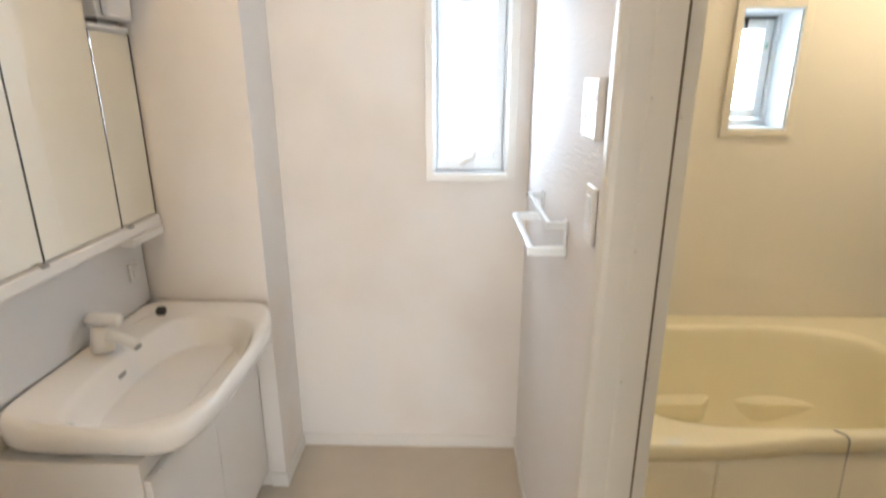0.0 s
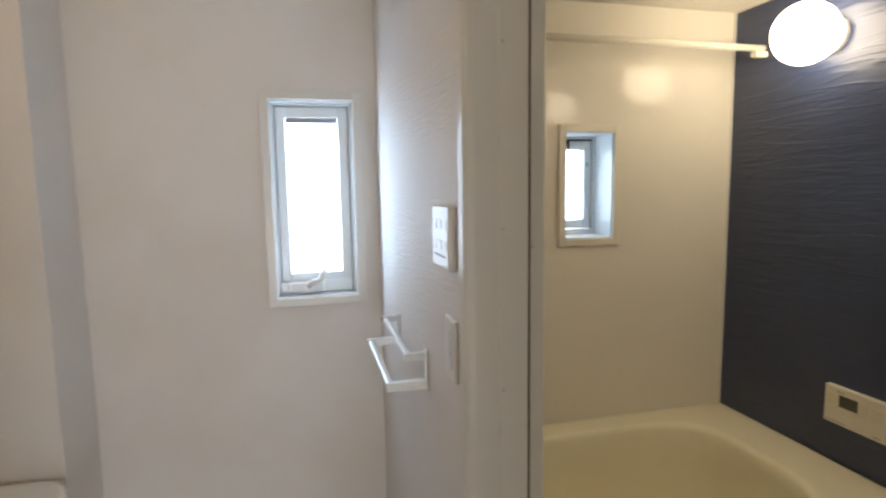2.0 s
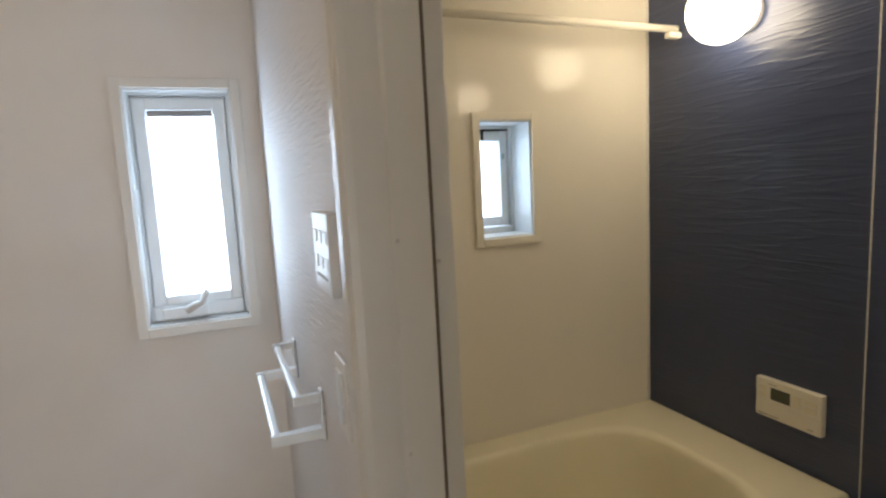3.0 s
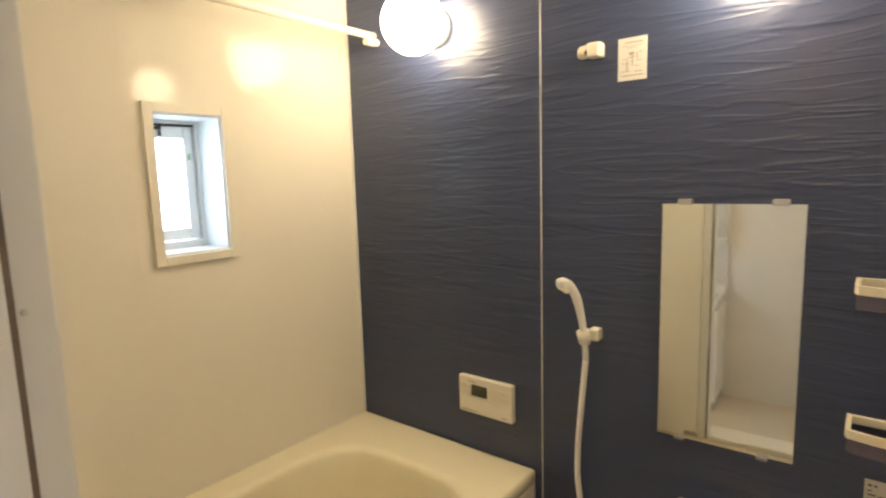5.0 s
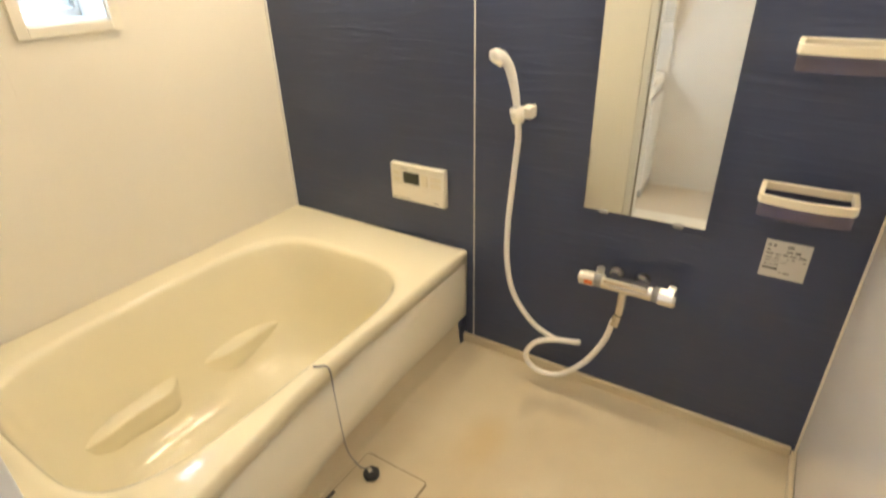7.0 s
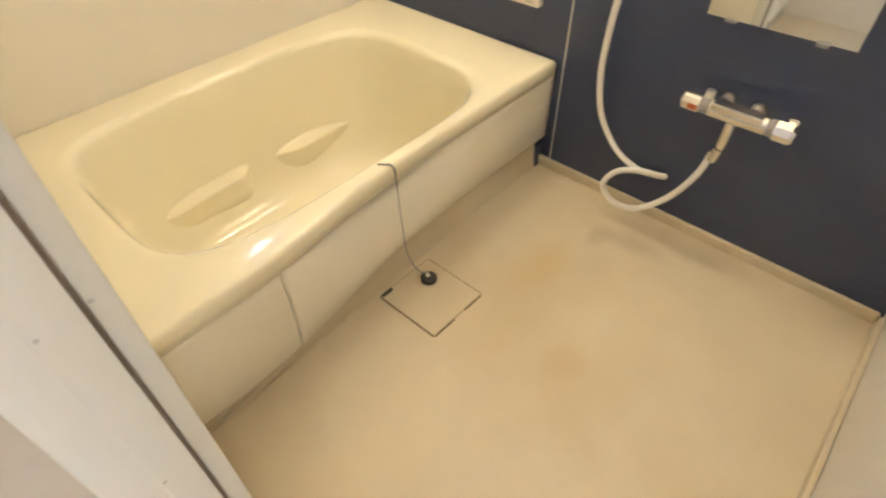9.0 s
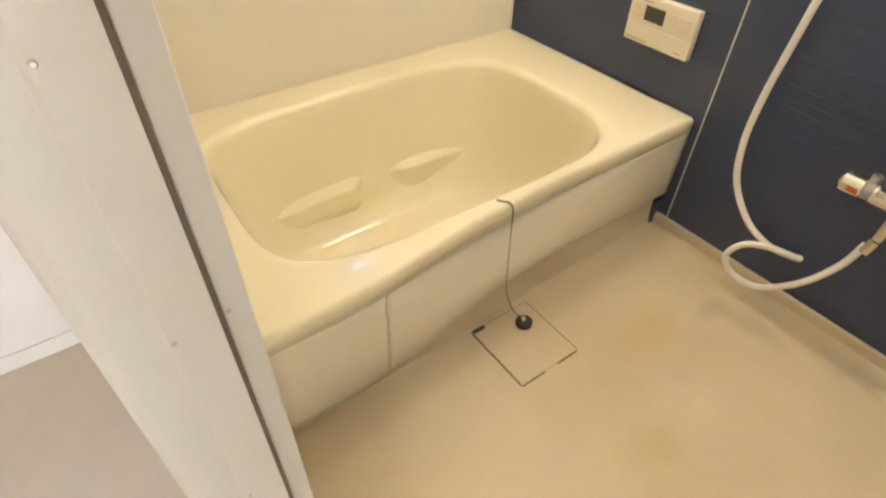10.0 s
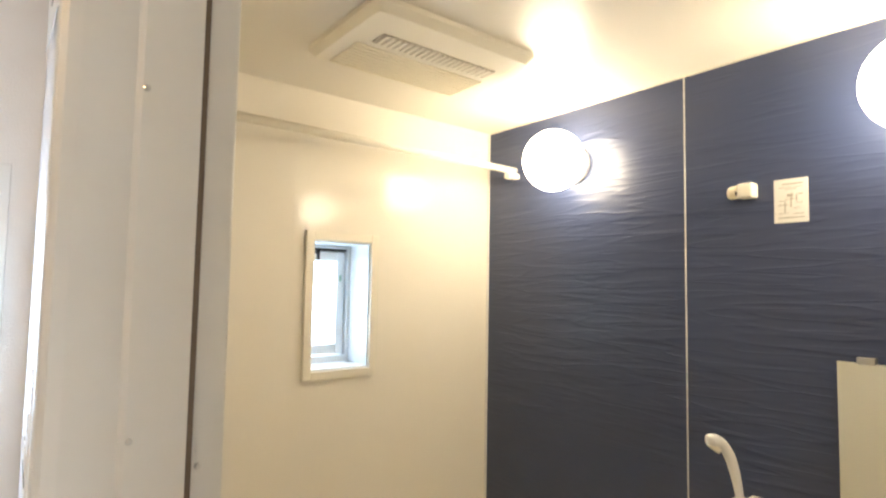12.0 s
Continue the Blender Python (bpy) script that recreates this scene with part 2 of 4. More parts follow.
def rod(points, radius, sides=12, bm=None):
    """A round bar through points; radius may be a list."""
    pts = [Vector(p) for p in points]
    radii = radius if isinstance(radius, (list, tuple)) else [radius] * len(pts)
    rings = []
    side = None
    for i, p in enumerate(pts):
        d = (pts[min(i + 1, len(pts) - 1)] - pts[max(i - 1, 0)]).normalized()
        if side is None:
            side = d.orthogonal().normalized()
        side = (side - d * side.dot(d)).normalized()
        up = d.cross(side)
        rings.append([p + radii[i] * (math.cos(a) * side + math.sin(a) * up) for a in [2 * math.pi * k / sides for k in range(sides)]])
    made = loft(rings, True, True, True)
    if bm is None:
        return made
    me = bpy.data.meshes.new("tmp")
    made.to_mesh(me)
    made.free()
    bm.from_mesh(me)
    bpy.data.meshes.remove(me)
    return bm


def smooth_path(points, steps=8):
    """Catmull-Rom through the points."""
    p = [Vector(q) for q in points]
    p = [2 * p[0] - p[1]] + p + [2 * p[-1] - p[-2]]
    out = []
    for i in range(1, len(p) - 2):
        for k in range(steps):
            t = k / steps
            a, b, c, d = p[i - 1], p[i], p[i + 1], p[i + 2]
            out.append(0.5 * (2 * b + (c - a) * t + (2 * a - 5 * b + 4 * c - d) * t * t + (3 * b - a - 3 * c + d) * t ** 3))
    out.append(p[-2])
    return out


def oval(cx, cy, hx, hy, n, z, count=96):
    ring = []
    for k in range(count):
        a = 2 * math.pi * (k + 0.5) / count
        c, s = math.cos(a), math.sin(a)
        ring.append(Vector((cx + hx * math.copysign(abs(c) ** (2 / n), c), cy + hy * math.copysign(abs(s) ** (2 / n), s), z)))
    return ring


def smoothstep(a, b, x):
    t = min(1, max(0, (x - a) / (b - a)))
    return t * t * (3 - 2 * t)


def wall_x(y0, y1, x0, x1, z0, z1, hole=None):
    """A wall that runs along x, with an opening (x0, x1, z0, z1) through it."""
    if not hole:
        return box(x0, x1, y0, y1, z0, z1)
    a, b, c, d = hole
    return boxes((x0, a, y0, y1, z0, z1), (b, x1, y0, y1, z0, z1), (a, b, y0, y1, z0, c), (a, b, y0, y1, d, z1))


def structure(name, bm, mat, label, category):
    return tagged(part(name, bm, mat), label, category, kind="structure")


# ---- the setting: washroom ----
WX, EX, NY, PY = -0.57, 0.874, 2.322, 2.05     # west wall, east wall, north wall, boxed-in corner
CEIL = 2.44
SY = -1.25
structure("floor", box(WX - 0.1, 0.99, SY - 0.1, NY + 0.02, -0.12, 0.0), VINYL, "beige vinyl cushion floor of the washroom", "floor")
structure("ceiling", box(WX - 0.1, 0.99, SY - 0.1, NY + 0.14, CEIL, CEIL + 0.1), CEIL_WHITE, "white papered washroom ceiling", "ceiling")
WIN1 = (0.491, 0.783, 1.262, 1.967)
structure("wall_north", wall_x(NY, NY + 0.13, -0.108, 0.96, 0, CEIL, (0.500, 0.792, 1.266, 1.971)), WALLPAPER, "white papered wall with a narrow window", "wall")
structure("wall_corner_box", box(WX - 0.1, -0.108, PY, NY + 0.14, 0, CEIL), WALLPAPER, "white papered boxed-in corner beside the washstand", "wall")
structure("wall_west", box(WX - 0.1, WX, SY, PY, 0, CEIL), WALLPAPER, "white papered wall behind the washstand", "wall")
# unseen; its doorway is kept narrow to limit hall light on the jamb
structure("wall_south", boxes((WX - 0.1, 0.29, SY - 0.1, SY, 0, CEIL), (0.475, 0.99, SY - 0.1, SY, 0, CEIL), (0.29, 0.475, SY - 0.1, SY, 2.0, CEIL)), WALLPAPER, "unseen white papered wall with a narrow doorway for the hall light", "wall")
# unseen hall, made up to carry the added light from the south
structure("hall_floor", box(WX - 0.1, 1.2, -2.44, SY - 0.1, -0.12, -0.001), VINYL, "beige floor of the unseen hall", "floor")
structure("hall_ceiling", box(WX - 0.1, 1.2, -2.44, SY - 0.1, CEIL, CEIL + 0.1), CEIL_WHITE, "white ceiling of the unseen hall", "ceiling")
structure("hall_wall_west", box(WX - 0.2, WX - 0.1, -2.44, SY - 0.1, 0, CEIL), WALLPAPER, "white papered wall of the unseen hall", "wall")
structure("hall_wall_east", box(1.1, 1.2, -2.44, SY - 0.1, 0, CEIL), WALLPAPER, "white papered wall of the unseen hall", "wall")
structure("hall_wall_south", wall_x(-2.42, -2.32, WX - 0.1, 1.1, 0, CEIL, (0.20, 0.60, 0.14, 1.46)), WALLPAPER, "unseen hall wall with a low opening for the added light", "wall")
structure("wall_east", box(EX, 0.955, 1.168, NY, 0, CEIL), WALLPAPER_RIB, "white embossed wall with a wavy ribbed pattern", "wall")
structure("wall_east_south", box(EX, 0.955, SY, 0.388, 0, CEIL), WALLPAPER_RIB, "white embossed wall beside the bathroom door", "wall")
structure("wall_over_door", box(EX, 0.955, 0.388, 1.168, 2.31, CEIL), WALLPAPER_RIB, "white embossed wall above the bathroom door", "wall")
structure("baseboard_north", box(-0.106, EX - 0.001, NY - 0.010, NY - 0.0005, 0.001, 0.062, 0.003), TRIM, "white baseboard below the window", "baseboard")
structure("baseboard_east", box(EX - 0.010, EX - 0.0005, 1.19, NY - 0.012, 0.001, 0.062, 0.003), TRIM, "white baseboard of the side wall", "baseboard")
structure("baseboard_corner", boxes((-0.107, -0.098, PY - 0.009, NY - 0.012, 0.001, 0.062), (-0.165, -0.107, PY - 0.009, PY - 0.0005, 0.001, 0.062)), TRIM, "white baseboard round the boxed-in corner", "baseboard")

# ---- the setting: bathroom ----
BW, BE, BS, BN, BF, BC = 0.998, 2.30, 0.40, 2.20, 0.36, 2.325
SEAM = 1.396
WIN2 = (1.563, 1.768, 1.451, 1.857)
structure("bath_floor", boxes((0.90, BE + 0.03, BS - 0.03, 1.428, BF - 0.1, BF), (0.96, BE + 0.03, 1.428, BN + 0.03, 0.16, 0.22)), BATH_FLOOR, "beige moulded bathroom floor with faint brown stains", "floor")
structure("bath_ceiling", box(0.958, BE + 0.03, BS - 0.03, BN + 0.03, BC, BC + 0.06), BATH_CEIL, "cream bathroom ceiling panel", "ceiling")
nw = thing("bath_wall_north", 1.65, BN, BF, "glossy cream bathroom wall panels with a small window", "wall", kind="structure")
part("panel", box(BW - 0.03, 1.4953, BN, BN + 0.03, BF, BC), BATH_PANEL, nw)
part("panel", wall_x(BN, BN + 0.03, 1.4955, BE + 0.03, BF, BC, (1.560, 1.770, 1.449, 1.859)), BATH_PANEL, nw)
ew = thing("bath_wall_east", BE, 1.3, BF, "dark navy bathroom wall panels with embossed waves", "wall", kind="structure")
part("panel", box(BE, BE + 0.03, SEAM + 0.0019, BN, BF, BC), BLUE_PANEL, ew)
part("panel", box(BE, BE + 0.03, BS, SEAM - 0.0019, BF, BC), BLUE_PANEL, ew)
part("joint", box(BE - 0.0015, BE + 0.02, SEAM - 0.0017, SEAM + 0.0017, BF, BC), SEALANT, ew, "thin white joint strip")
part("corner_bead", box(BE - 0.008, BE - 0.0005, BN - 0.007, BN - 0.0005, BF, BC, 0.002), PLASTIC, ew, "cream corner bead")
part("corner_bead", box(BE - 0.006, BE - 0.0005, BS + 0.0005, BS + 0.006, BF, BC, 0.002), IVORY_PALE, ew, "cream corner bead")
part("top_bead", box(BE - 0.005, BE - 0.0005, BS + 0.006, BN - 0.006, BC - 0.005, BC - 0.0005), IVORY_PALE, ew, "cream bead under the ceiling")
structure("bath_wall_south", box(0.958, BE + 0.03, BS - 0.03, BS, BF, BC), SOUTH_PANEL, "pale grey bathroom wall panel beside the washing place", "wall")
structure("door_flange", box(0.975, BW + 0.003, 1.175, 1.231, BF + 0.03, 2.30, 0.001), BATH_PANEL, "white door frame flange inside the bathroom", "door frame")
structure("bath_wall_west", box(0.958, BW, 1.2317, BN, BF, BC), BATH_PANEL, "cream bathroom wall panel at the tub's end", "wall")
structure("bath_wall_over_door", box(0.958, BW, 0.388, 1.168, 2.30, BC), BATH_PANEL, "cream panel above the bathroom door", "wall")
structure("floor_upstand", boxes((BE - 0.014, BE - 0.0005, BS + 0.014, 1.44, BF, BF + 0.032), (BW + 0.3, BE - 0.014, BS + 0.0005, BS + 0.014, BF, BF + 0.032), bevel=0.004), BATH_FLOOR, "beige upstand round the bathroom floor", "trim")
structure("outer_wall", wall_x(2.315, 2.445, 0.96, BE + 0.15, 0, 2.6, (1.560, 1.770, 1.449, 1.859)), WALLPAPER, "outer wall behind the bathroom", "wall")


# ---- door frame between the rooms ----
def jamb(y_face, out):
    """One upright of the door frame; its face is at y_face, and its body lies towards out (+1 or -1)."""
    d = thing("door_jamb", 0.93, y_face, 0, "white resin door jamb with a dark gasket and small screws", "door frame", kind="structure")

    def b(x0, x1, a, c, z0, z1, bev):
        ya, yb = sorted((y_face + out * a, y_face + out * c))
        return box(x0, x1, ya, yb, z0, z1, bev, 3)

    profile = [(0.9632, 0.037), (0.9632, -0.003), (0.916, -0.003), (0.911, 0.0), (0.872, 0.0), (0.862, 0.002), (0.857, 0.006), (0.8555, 0.012), (0.8555, 0.037)]
    part("casing", loft([[Vector((x, y_face + out * a, z)) for x, a in profile] for z in (0.002, 2.29)], True, True, True), JAMB, d)
    part("gasket", b(0.9635, 0.9685, -0.0015, 0.037, 0.36, 2.29, 0), GASKET, d, "dark brown gasket")
    part("bath_side_frame", b(0.9688, 0.9975, 0.006, 0.037, 0.30, 2.29, 0.003), JAMB, d)
    for x, z in ((0.919, 1.888), (0.919, 1.593), (0.919, 1.32), (0.919, 1.048), (0.919, 0.72), (0.9755, 1.561), (0.9755, 1.05), (0.9755, 2.05)):
        ys = y_face + out * (0.005 if x > 0.95 else -0.004)
        part("screw", rod([(x, ys + out * 0.004, z), (x, ys, z), (x, ys - out * 0.0012, z)], [0.0030, 0.0030, 0.0018], 10), STEEL, d, "small steel screw")
    return d


jamb(1.136, 1)
jamb(0.425, -1)
structure("door_header", box(0.85, 0.9975, 0.426, 1.130, 2.26, 2.30, 0.004), TRIM, "white resin header over the bathroom door", "door frame")
structure("door_sill", boxes((0.85, 0.8675, 0.426, 1.13, 0.002, 0.375), (0.868, 0.9975, 0.426, 1.13, BF + 0.001, 0.385), bevel=0.003), TRIM, "white step and sill of the bathroom door", "door sill")


# ---- windows ----
def window(name, hole, y_face, y_sash, glass, casing_w, casing_mat, label):
    a, b, c, d = hole
    w = thing(name, (a + b) / 2, y_face, c, label, "window", kind="structure")
    o = casing_w
    part("casing_post", box(a - o, a + 0.001, y_face - 0.013, y_face - 0.0005, c - o, d + o, 0.002), casing_mat, w)
    part("casing_post", box(b - 0.001, b + o, y_face - 0.013, y_face - 0.0005, c - o, d + o, 0.002), casing_mat, w)
    part("casing_head", box(a + 0.001, b - 0.001, y_face - 0.0125, y_face - 0.0005, d - 0.001, d + o - 0.0005, 0.002), casing_mat, w)
    part("casing_sill", box(a + 0.001, b - 0.001, y_face - 0.0135, y_face - 0.0005, c - o + 0.0005, c + 0.001, 0.002), casing_mat, w)
    t = 0.006
    part("reveal", boxes((a - 0.001, a + t, y_face - 0.001, y_sash - 0.002, c, d), (b - t, b + 0.001, y_face - 0.001, y_sash - 0.002, c, d),
                         (a + t, b - t, y_face - 0.001, y_sash - 0.002, c - 0.001, c + t), (a + t, b - t, y_face - 0.001, y_sash - 0.002, d - t, d + 0.001)), FRAME_WHITE, w)
    return w


def sash(w, x0, x1, z0, z1, glass, y, gap_mat):
    g0, g1, h0, h1 = glass
    part("gap", boxes((x0 - 0.004, x0 - 0.0005, y - 0.002, y + 0.03, z0, z1), (x1 + 0.0005, x1 + 0.004, y - 0.002, y + 0.03, z0, z1), (x0, x1, y - 0.002, y + 0.03, z1 + 0.0005, z1 + 0.005)), gap_mat, w)
    part("stile", box(x0, g0, y - 0.012, y + 0.03, z0, z1, 0.003), FRAME_WHITE, w)
    part("stile", box(g1, x1, y - 0.012, y + 0.03, z0, z1, 0.003), FRAME_WHITE, w)
    part("rail", box(g0, g1, y - 0.0115, y + 0.03, h1, z1, 0.003), FRAME_WHITE, w)
    part("rail", box(g0, g1, y - 0.0115, y + 0.03, z0, h0, 0.003), FRAME_WHITE, w)
    p = part("pane", box(g0 - 0.004, g1 + 0.004, y + 0.012, y + 0.017, h0 - 0.004, h1 + 0.004), FROSTED, w, "frosted glass pane")
    p.visible_shadow = False


w1 = window("window_1", WIN1, 2.306, 2.375, None, 0.028, TRIM, "narrow white casement window with frosted glass and a crank")
part("frame", boxes((0.493, 0.505, 2.352, 2.42, 1.264, 1.965), (0.769, 0.781, 2.352, 2.42, 1.264, 1.965), (0.505, 0.769, 2.352, 2.42, 1.953, 1.965), (0.505, 0.769, 2.352, 2.42, 1.264, 1.274), bevel=0.002), FRAME_WHITE, w1)
sash(w1, 0.510, 0.764, 1.279, 1.947, (0.544, 0.730, 1.345, 1.912), 2.372, FRAME_WHITE)
# shade under the sash's top rail, put in as a grey strip
part("shadow_strip", box(0.546, 0.728, 2.366, 2.372, 1.893, 1.911), GREY, w1, "shade along the top of the pane, set as a grey strip")
part("latch", boxes((0.496, 0.503, 2.330, 2.352, 1.60, 1.68), (0.494, 0.501, 2.318, 2.332, 1.625, 1.675), bevel=0.002), FRAME_WHITE, w1)
cr = part("crank_box", boxes((0.53, 0.66, 2.330, 2.352, 1.278, 1.312), (0.505, 0.765, 2.345, 2.3525, 1.275, 1.318), bevel=0.004), FRAME_WHITE, w1)
part("crank_arm", rod([(0.60, 2.324, 1.300), (0.625, 2.318, 1.318), (0.645, 2.315, 1.322), (0.662, 2.313, 1.362)], [0.011, 0.012, 0.010, 0.008], 10), PLASTIC, cr, smooth=True)

w1.location += Vector((0.009, 0.016, 0.004))

w2 = window("window_2", WIN2, BN, 2.33, None, 0.026, IVORY_PALE, "small recessed bathroom window with a white sash and cream surround")
part("frame", boxes((1.565, 1.577, 2.322, 2.42, 1.454, 1.853), (1.750, 1.766, 2.322, 2.42, 1.454, 1.853), (1.577, 1.750, 2.322, 2.42, 1.841, 1.855), (1.577, 1.750, 2.318, 2.42, 1.454, 1.479), bevel=0.002), FRAME_WHITE, w2)
sash(w2, 1.578, 1.745, 1.483, 1.833, (1.604, 1.716, 1.517, 1.797), 2.345, GAP)
part("stay", boxes((1.580, 1.745, 2.322, 2.330, 1.834, 1.839), (1.640, 1.646, 2.325, 2.335, 1.802, 1.837), (1.628, 1.646, 2.322, 2.332, 1.822, 1.829)), GAP, w2, "dark metal stay arm")
part("label", box(1.725, 1.733, 2.3322, 2.3328, 1.730, 1.750), GREEN, w2, "small green label")


# ---- bathroom: the tub ----
def front_edge(x):
    return 1.418 - 0.056 * (1 - smoothstep(1.14, 1.70, x))


def tub_outer(inset, z):
    cx, cy, hx, hy = (BW + BE) / 2, (1.405 + BN) / 2, (BE - BW) / 2 - 0.001 - inset, (BN - 1.405) / 2 - 0.001 - inset
    ring = []
    for p in oval(0, 0, 1, 1, 4.2, z):
        u, v = p.x / max(abs(p.x), abs(p.y)), p.y / max(abs(p.x), abs(p.y))
        if min(abs(u), abs(v)) > 0.95:
            u, v = (u, math.copysign(0.994, v)) if abs(u) > abs(v) else (math.copysign(0.994, u), v)
        ring.append(Vector((cx + hx * u, cy + hy * v, z)))
    for p in ring:
        if p.y < 1.6:
            p.y += (front_edge(p.x) - 1.405) * smoothstep(1.6, 1.45, p.y)
    return ring


def tub_inner(grow, z, n=4.2, shift=0.0):
    return oval(1.602 + shift, 1.771, 0.490 + grow, 0.315 + grow * 0.8, n, z)


tub = thing("bathtub", 1.65, 1.8, BF, "cream-yellow moulded bathtub with a wide rounded rim, empty", "bathtub")
rings = [tub_outer(0.012, 0.676), tub_outer(0.001, 0.680), tub_outer(0.0, 0.714), tub_outer(0.003, 0.722), tub_outer(0.008, 0.7262), tub_outer(0.013, 0.7270)]
rings += [tub_inner(0.022, 0.7272, 4.7), tub_inner(0.014, 0.7266, 4.6), tub_inner(0.007, 0.7246, 4.5), tub_inner(0.001, 0.7208, 4.4), tub_inner(-0.004, 0.7150), tub_inner(-0.008, 0.7065), tub_inner(-0.014, 0.680), tub_inner(-0.024, 0.62), tub_inner(-0.040, 0.53, 4.0), tub_inner(-0.056, 0.46, 3.8),
          tub_inner(-0.075, 0.40, 3.7), tub_inner(-0.100, 0.352, 3.5), tub_inner(-0.135, 0.320, 3.3), tub_inner(-0.180, 0.304, 3.1), tub_inner(-0.24, 0.299, 3.0)]
part("shell", loft(rings, True, False, True), TUB, tub, smooth=True)
for x0, x1 in ((1.205, 1.580), (1.625, 2.015)):
    rr = []
    for k in range(29):
        f = k / 28
        x = x0 + (x1 - x0) * f
        w = 0.041 * smoothstep(0.0, 0.42, f) * (1 - smoothstep(0.84, 1.0, f)) ** 0.7
        bow = 0.026 * smoothstep(1.42, 1.2, x) + 0.008 * smoothstep(1.85, 2.05, x)
        back, top = 2.052 - bow, 0.446 + 0.012 * smoothstep(0.0, 0.5, f)
        rr.append([Vector(p) for p in ((x, back, top + 0.006), (x, back - 0.008 - 0.30 * w, top), (x, back - 0.010 - 0.85 * w, top - 0.010), (x, back - 0.011 - 0.98 * w, top - 0.0135), (x, back - 0.011 - w, top - 0.018),
                                        (x, back - 0.013 - 0.93 * w, top - 0.032), (x, back - 0.020 - 0.62 * w, top - 0.065), (x, back - 0.034 - 0.25 * w, top - 0.10), (x, back, top - 0.13))])
    part("arm_rest", loft(rr, True, True, True), TUB, tub, "moulded arm rest ledge", smooth=True)


def apron_foot(x):
    return 0.425 + 0.035 * smoothstep(1.3, 2.0, x)


def apron(x0, x1):
    cols = []
    n = 60
    for k in range(n + 1):
        x = x0 + (x1 - x0) * k / n
        f = front_edge(x)
        dip = smoothstep(1.12, 1.55, x) * (1 - smoothstep(1.66, 2.14, x))
        za = 0.655 - 0.140 * dip
        low = apron_foot(x)
        col = [(x, f + 0.035, 0.678), (x, f + 0.0025 + 0.011 * dip, 0.6775), (x, f + 0.004 + 0.008 * dip, za + 0.010), (x, f + 0.003, za - 0.006), (x, f + 0.005, 0.5 * (za + low)), (x, f + 0.008, low + 0.006), (x, f + 0.012, low),
               (x, f + 0.030, low - 0.001), (x, f + 0.036, low + 0.02)]
        cols.append([Vector(p) for p in col])
    return loft(cols, True, True, True)


def upstand(x0, x1):
    """The moulded edge of the floor that rises behind the apron's foot."""
    cols = []
    for k in range(41):
        x = x0 + (x1 - x0) * k / 40
        f, low = front_edge(x), apron_foot(x)
        base = 1.394 + 0.036 * min(1, (x - 1.0) / 0.9)
        cols.append([Vector(p) for p in ((x, base - 0.004, BF + 0.0008), (x, base, BF + 0.006), (x, 0.6 * base + 0.4 * (f + 0.020), BF + 0.03), (x, f + 0.019, low - 0.014), (x, f + 0.024, low - 0.003), (x, base + 0.045, low - 0.003), (x, base + 0.045, BF + 0.0008))])
    return loft(cols, True, True, True)


part("apron_panel", apron(BW + 0.002, 1.2735), TUB_RIM, tub, smooth=True)
part("apron_panel", apron(1.2765, BE - 0.002), TUB_RIM, tub, smooth=True)
structure("tub_upstand", upstand(BW + 0.002, 2.261), BATH_FLOOR, "beige upstand of the floor below the tub apron", "trim")
part("void", box(2.262, BE - 0.001, 1.4305, 1.456, BF + 0.001, 0.436), BLUE_PANEL, tub, "dark navy gap at the apron's end")
ch = smooth_path([(x - 0.009, y - 0.010, z) for x, y, z in ((1.604, 1.438, 0.7285), (1.612, 1.422, 0.7305), (1.618, 1.416, 0.7300), (1.621, 1.4035, 0.720), (1.622, 1.4015, 0.67), (1.628, 1.4015, 0.54), (1.636, 1.399, 0.44), (1.646, 1.375, 0.388), (1.654, 1.352, 0.383))], 12)
plug = thing("tub_plug", 1.645, 1.332, BF, "black rubber tub plug on a ball chain, lying on the floor", "plug")
cb = bmesh.new()
for p in ch[::1]:
    bmesh.ops.create_icosphere(cb, subdivisions=1, radius=0.0027, matrix=Matrix.Translation(p))
part("chain", cb, STEEL_DARK, plug, "thin steel ball chain", smooth=True)
part("stopper", rod([(1.645, 1.332, 0.363), (1.645, 1.332, 0.366), (1.645, 1.332, 0.376), (1.645, 1.332, 0.379)], [0.019, 0.0215, 0.0215, 0.017], 24), RUBBER, plug, smooth=False)
part("ring", rod([(1.645, 1.335, 0.3795), (1.645, 1.337, 0.384), (1.645, 1.341, 0.386)], [0.008, 0.006, 0.003], 14), CHROME, plug, "steel ring")

hatch = thing("drain_cover", 1.61, 1.29, BF, "square beige drain cover set in the bathroom floor", "drain cover")
G0, G1 = BF + 0.0005, BF + 0.0015
part("recess", boxes((1.5150, 1.5195, 1.196, 1.388, G0, G1), (1.519, 1.592, 1.1910, 1.1955, G0, G1), (1.632, 1.698, 1.1910, 1.1955, G0, G1),
                    (1.7005, 1.7045, 1.196, 1.388, G0, G1), (1.519, 1.701, 1.388, 1.3905, G0, G1)), JOINT, hatch, "brown joint round the cover")
part("cover", box(1.5195, 1.7005, 1.1955, 1.388, BF + 0.0005, BF + 0.004, 0.0015), BATH_FLOOR, hatch)
part("finger_notch", box(1.52, 1.556, 1.378, 1.3885, BF + 0.0042, BF + 0.0055), GAP, hatch, "dark finger notch")

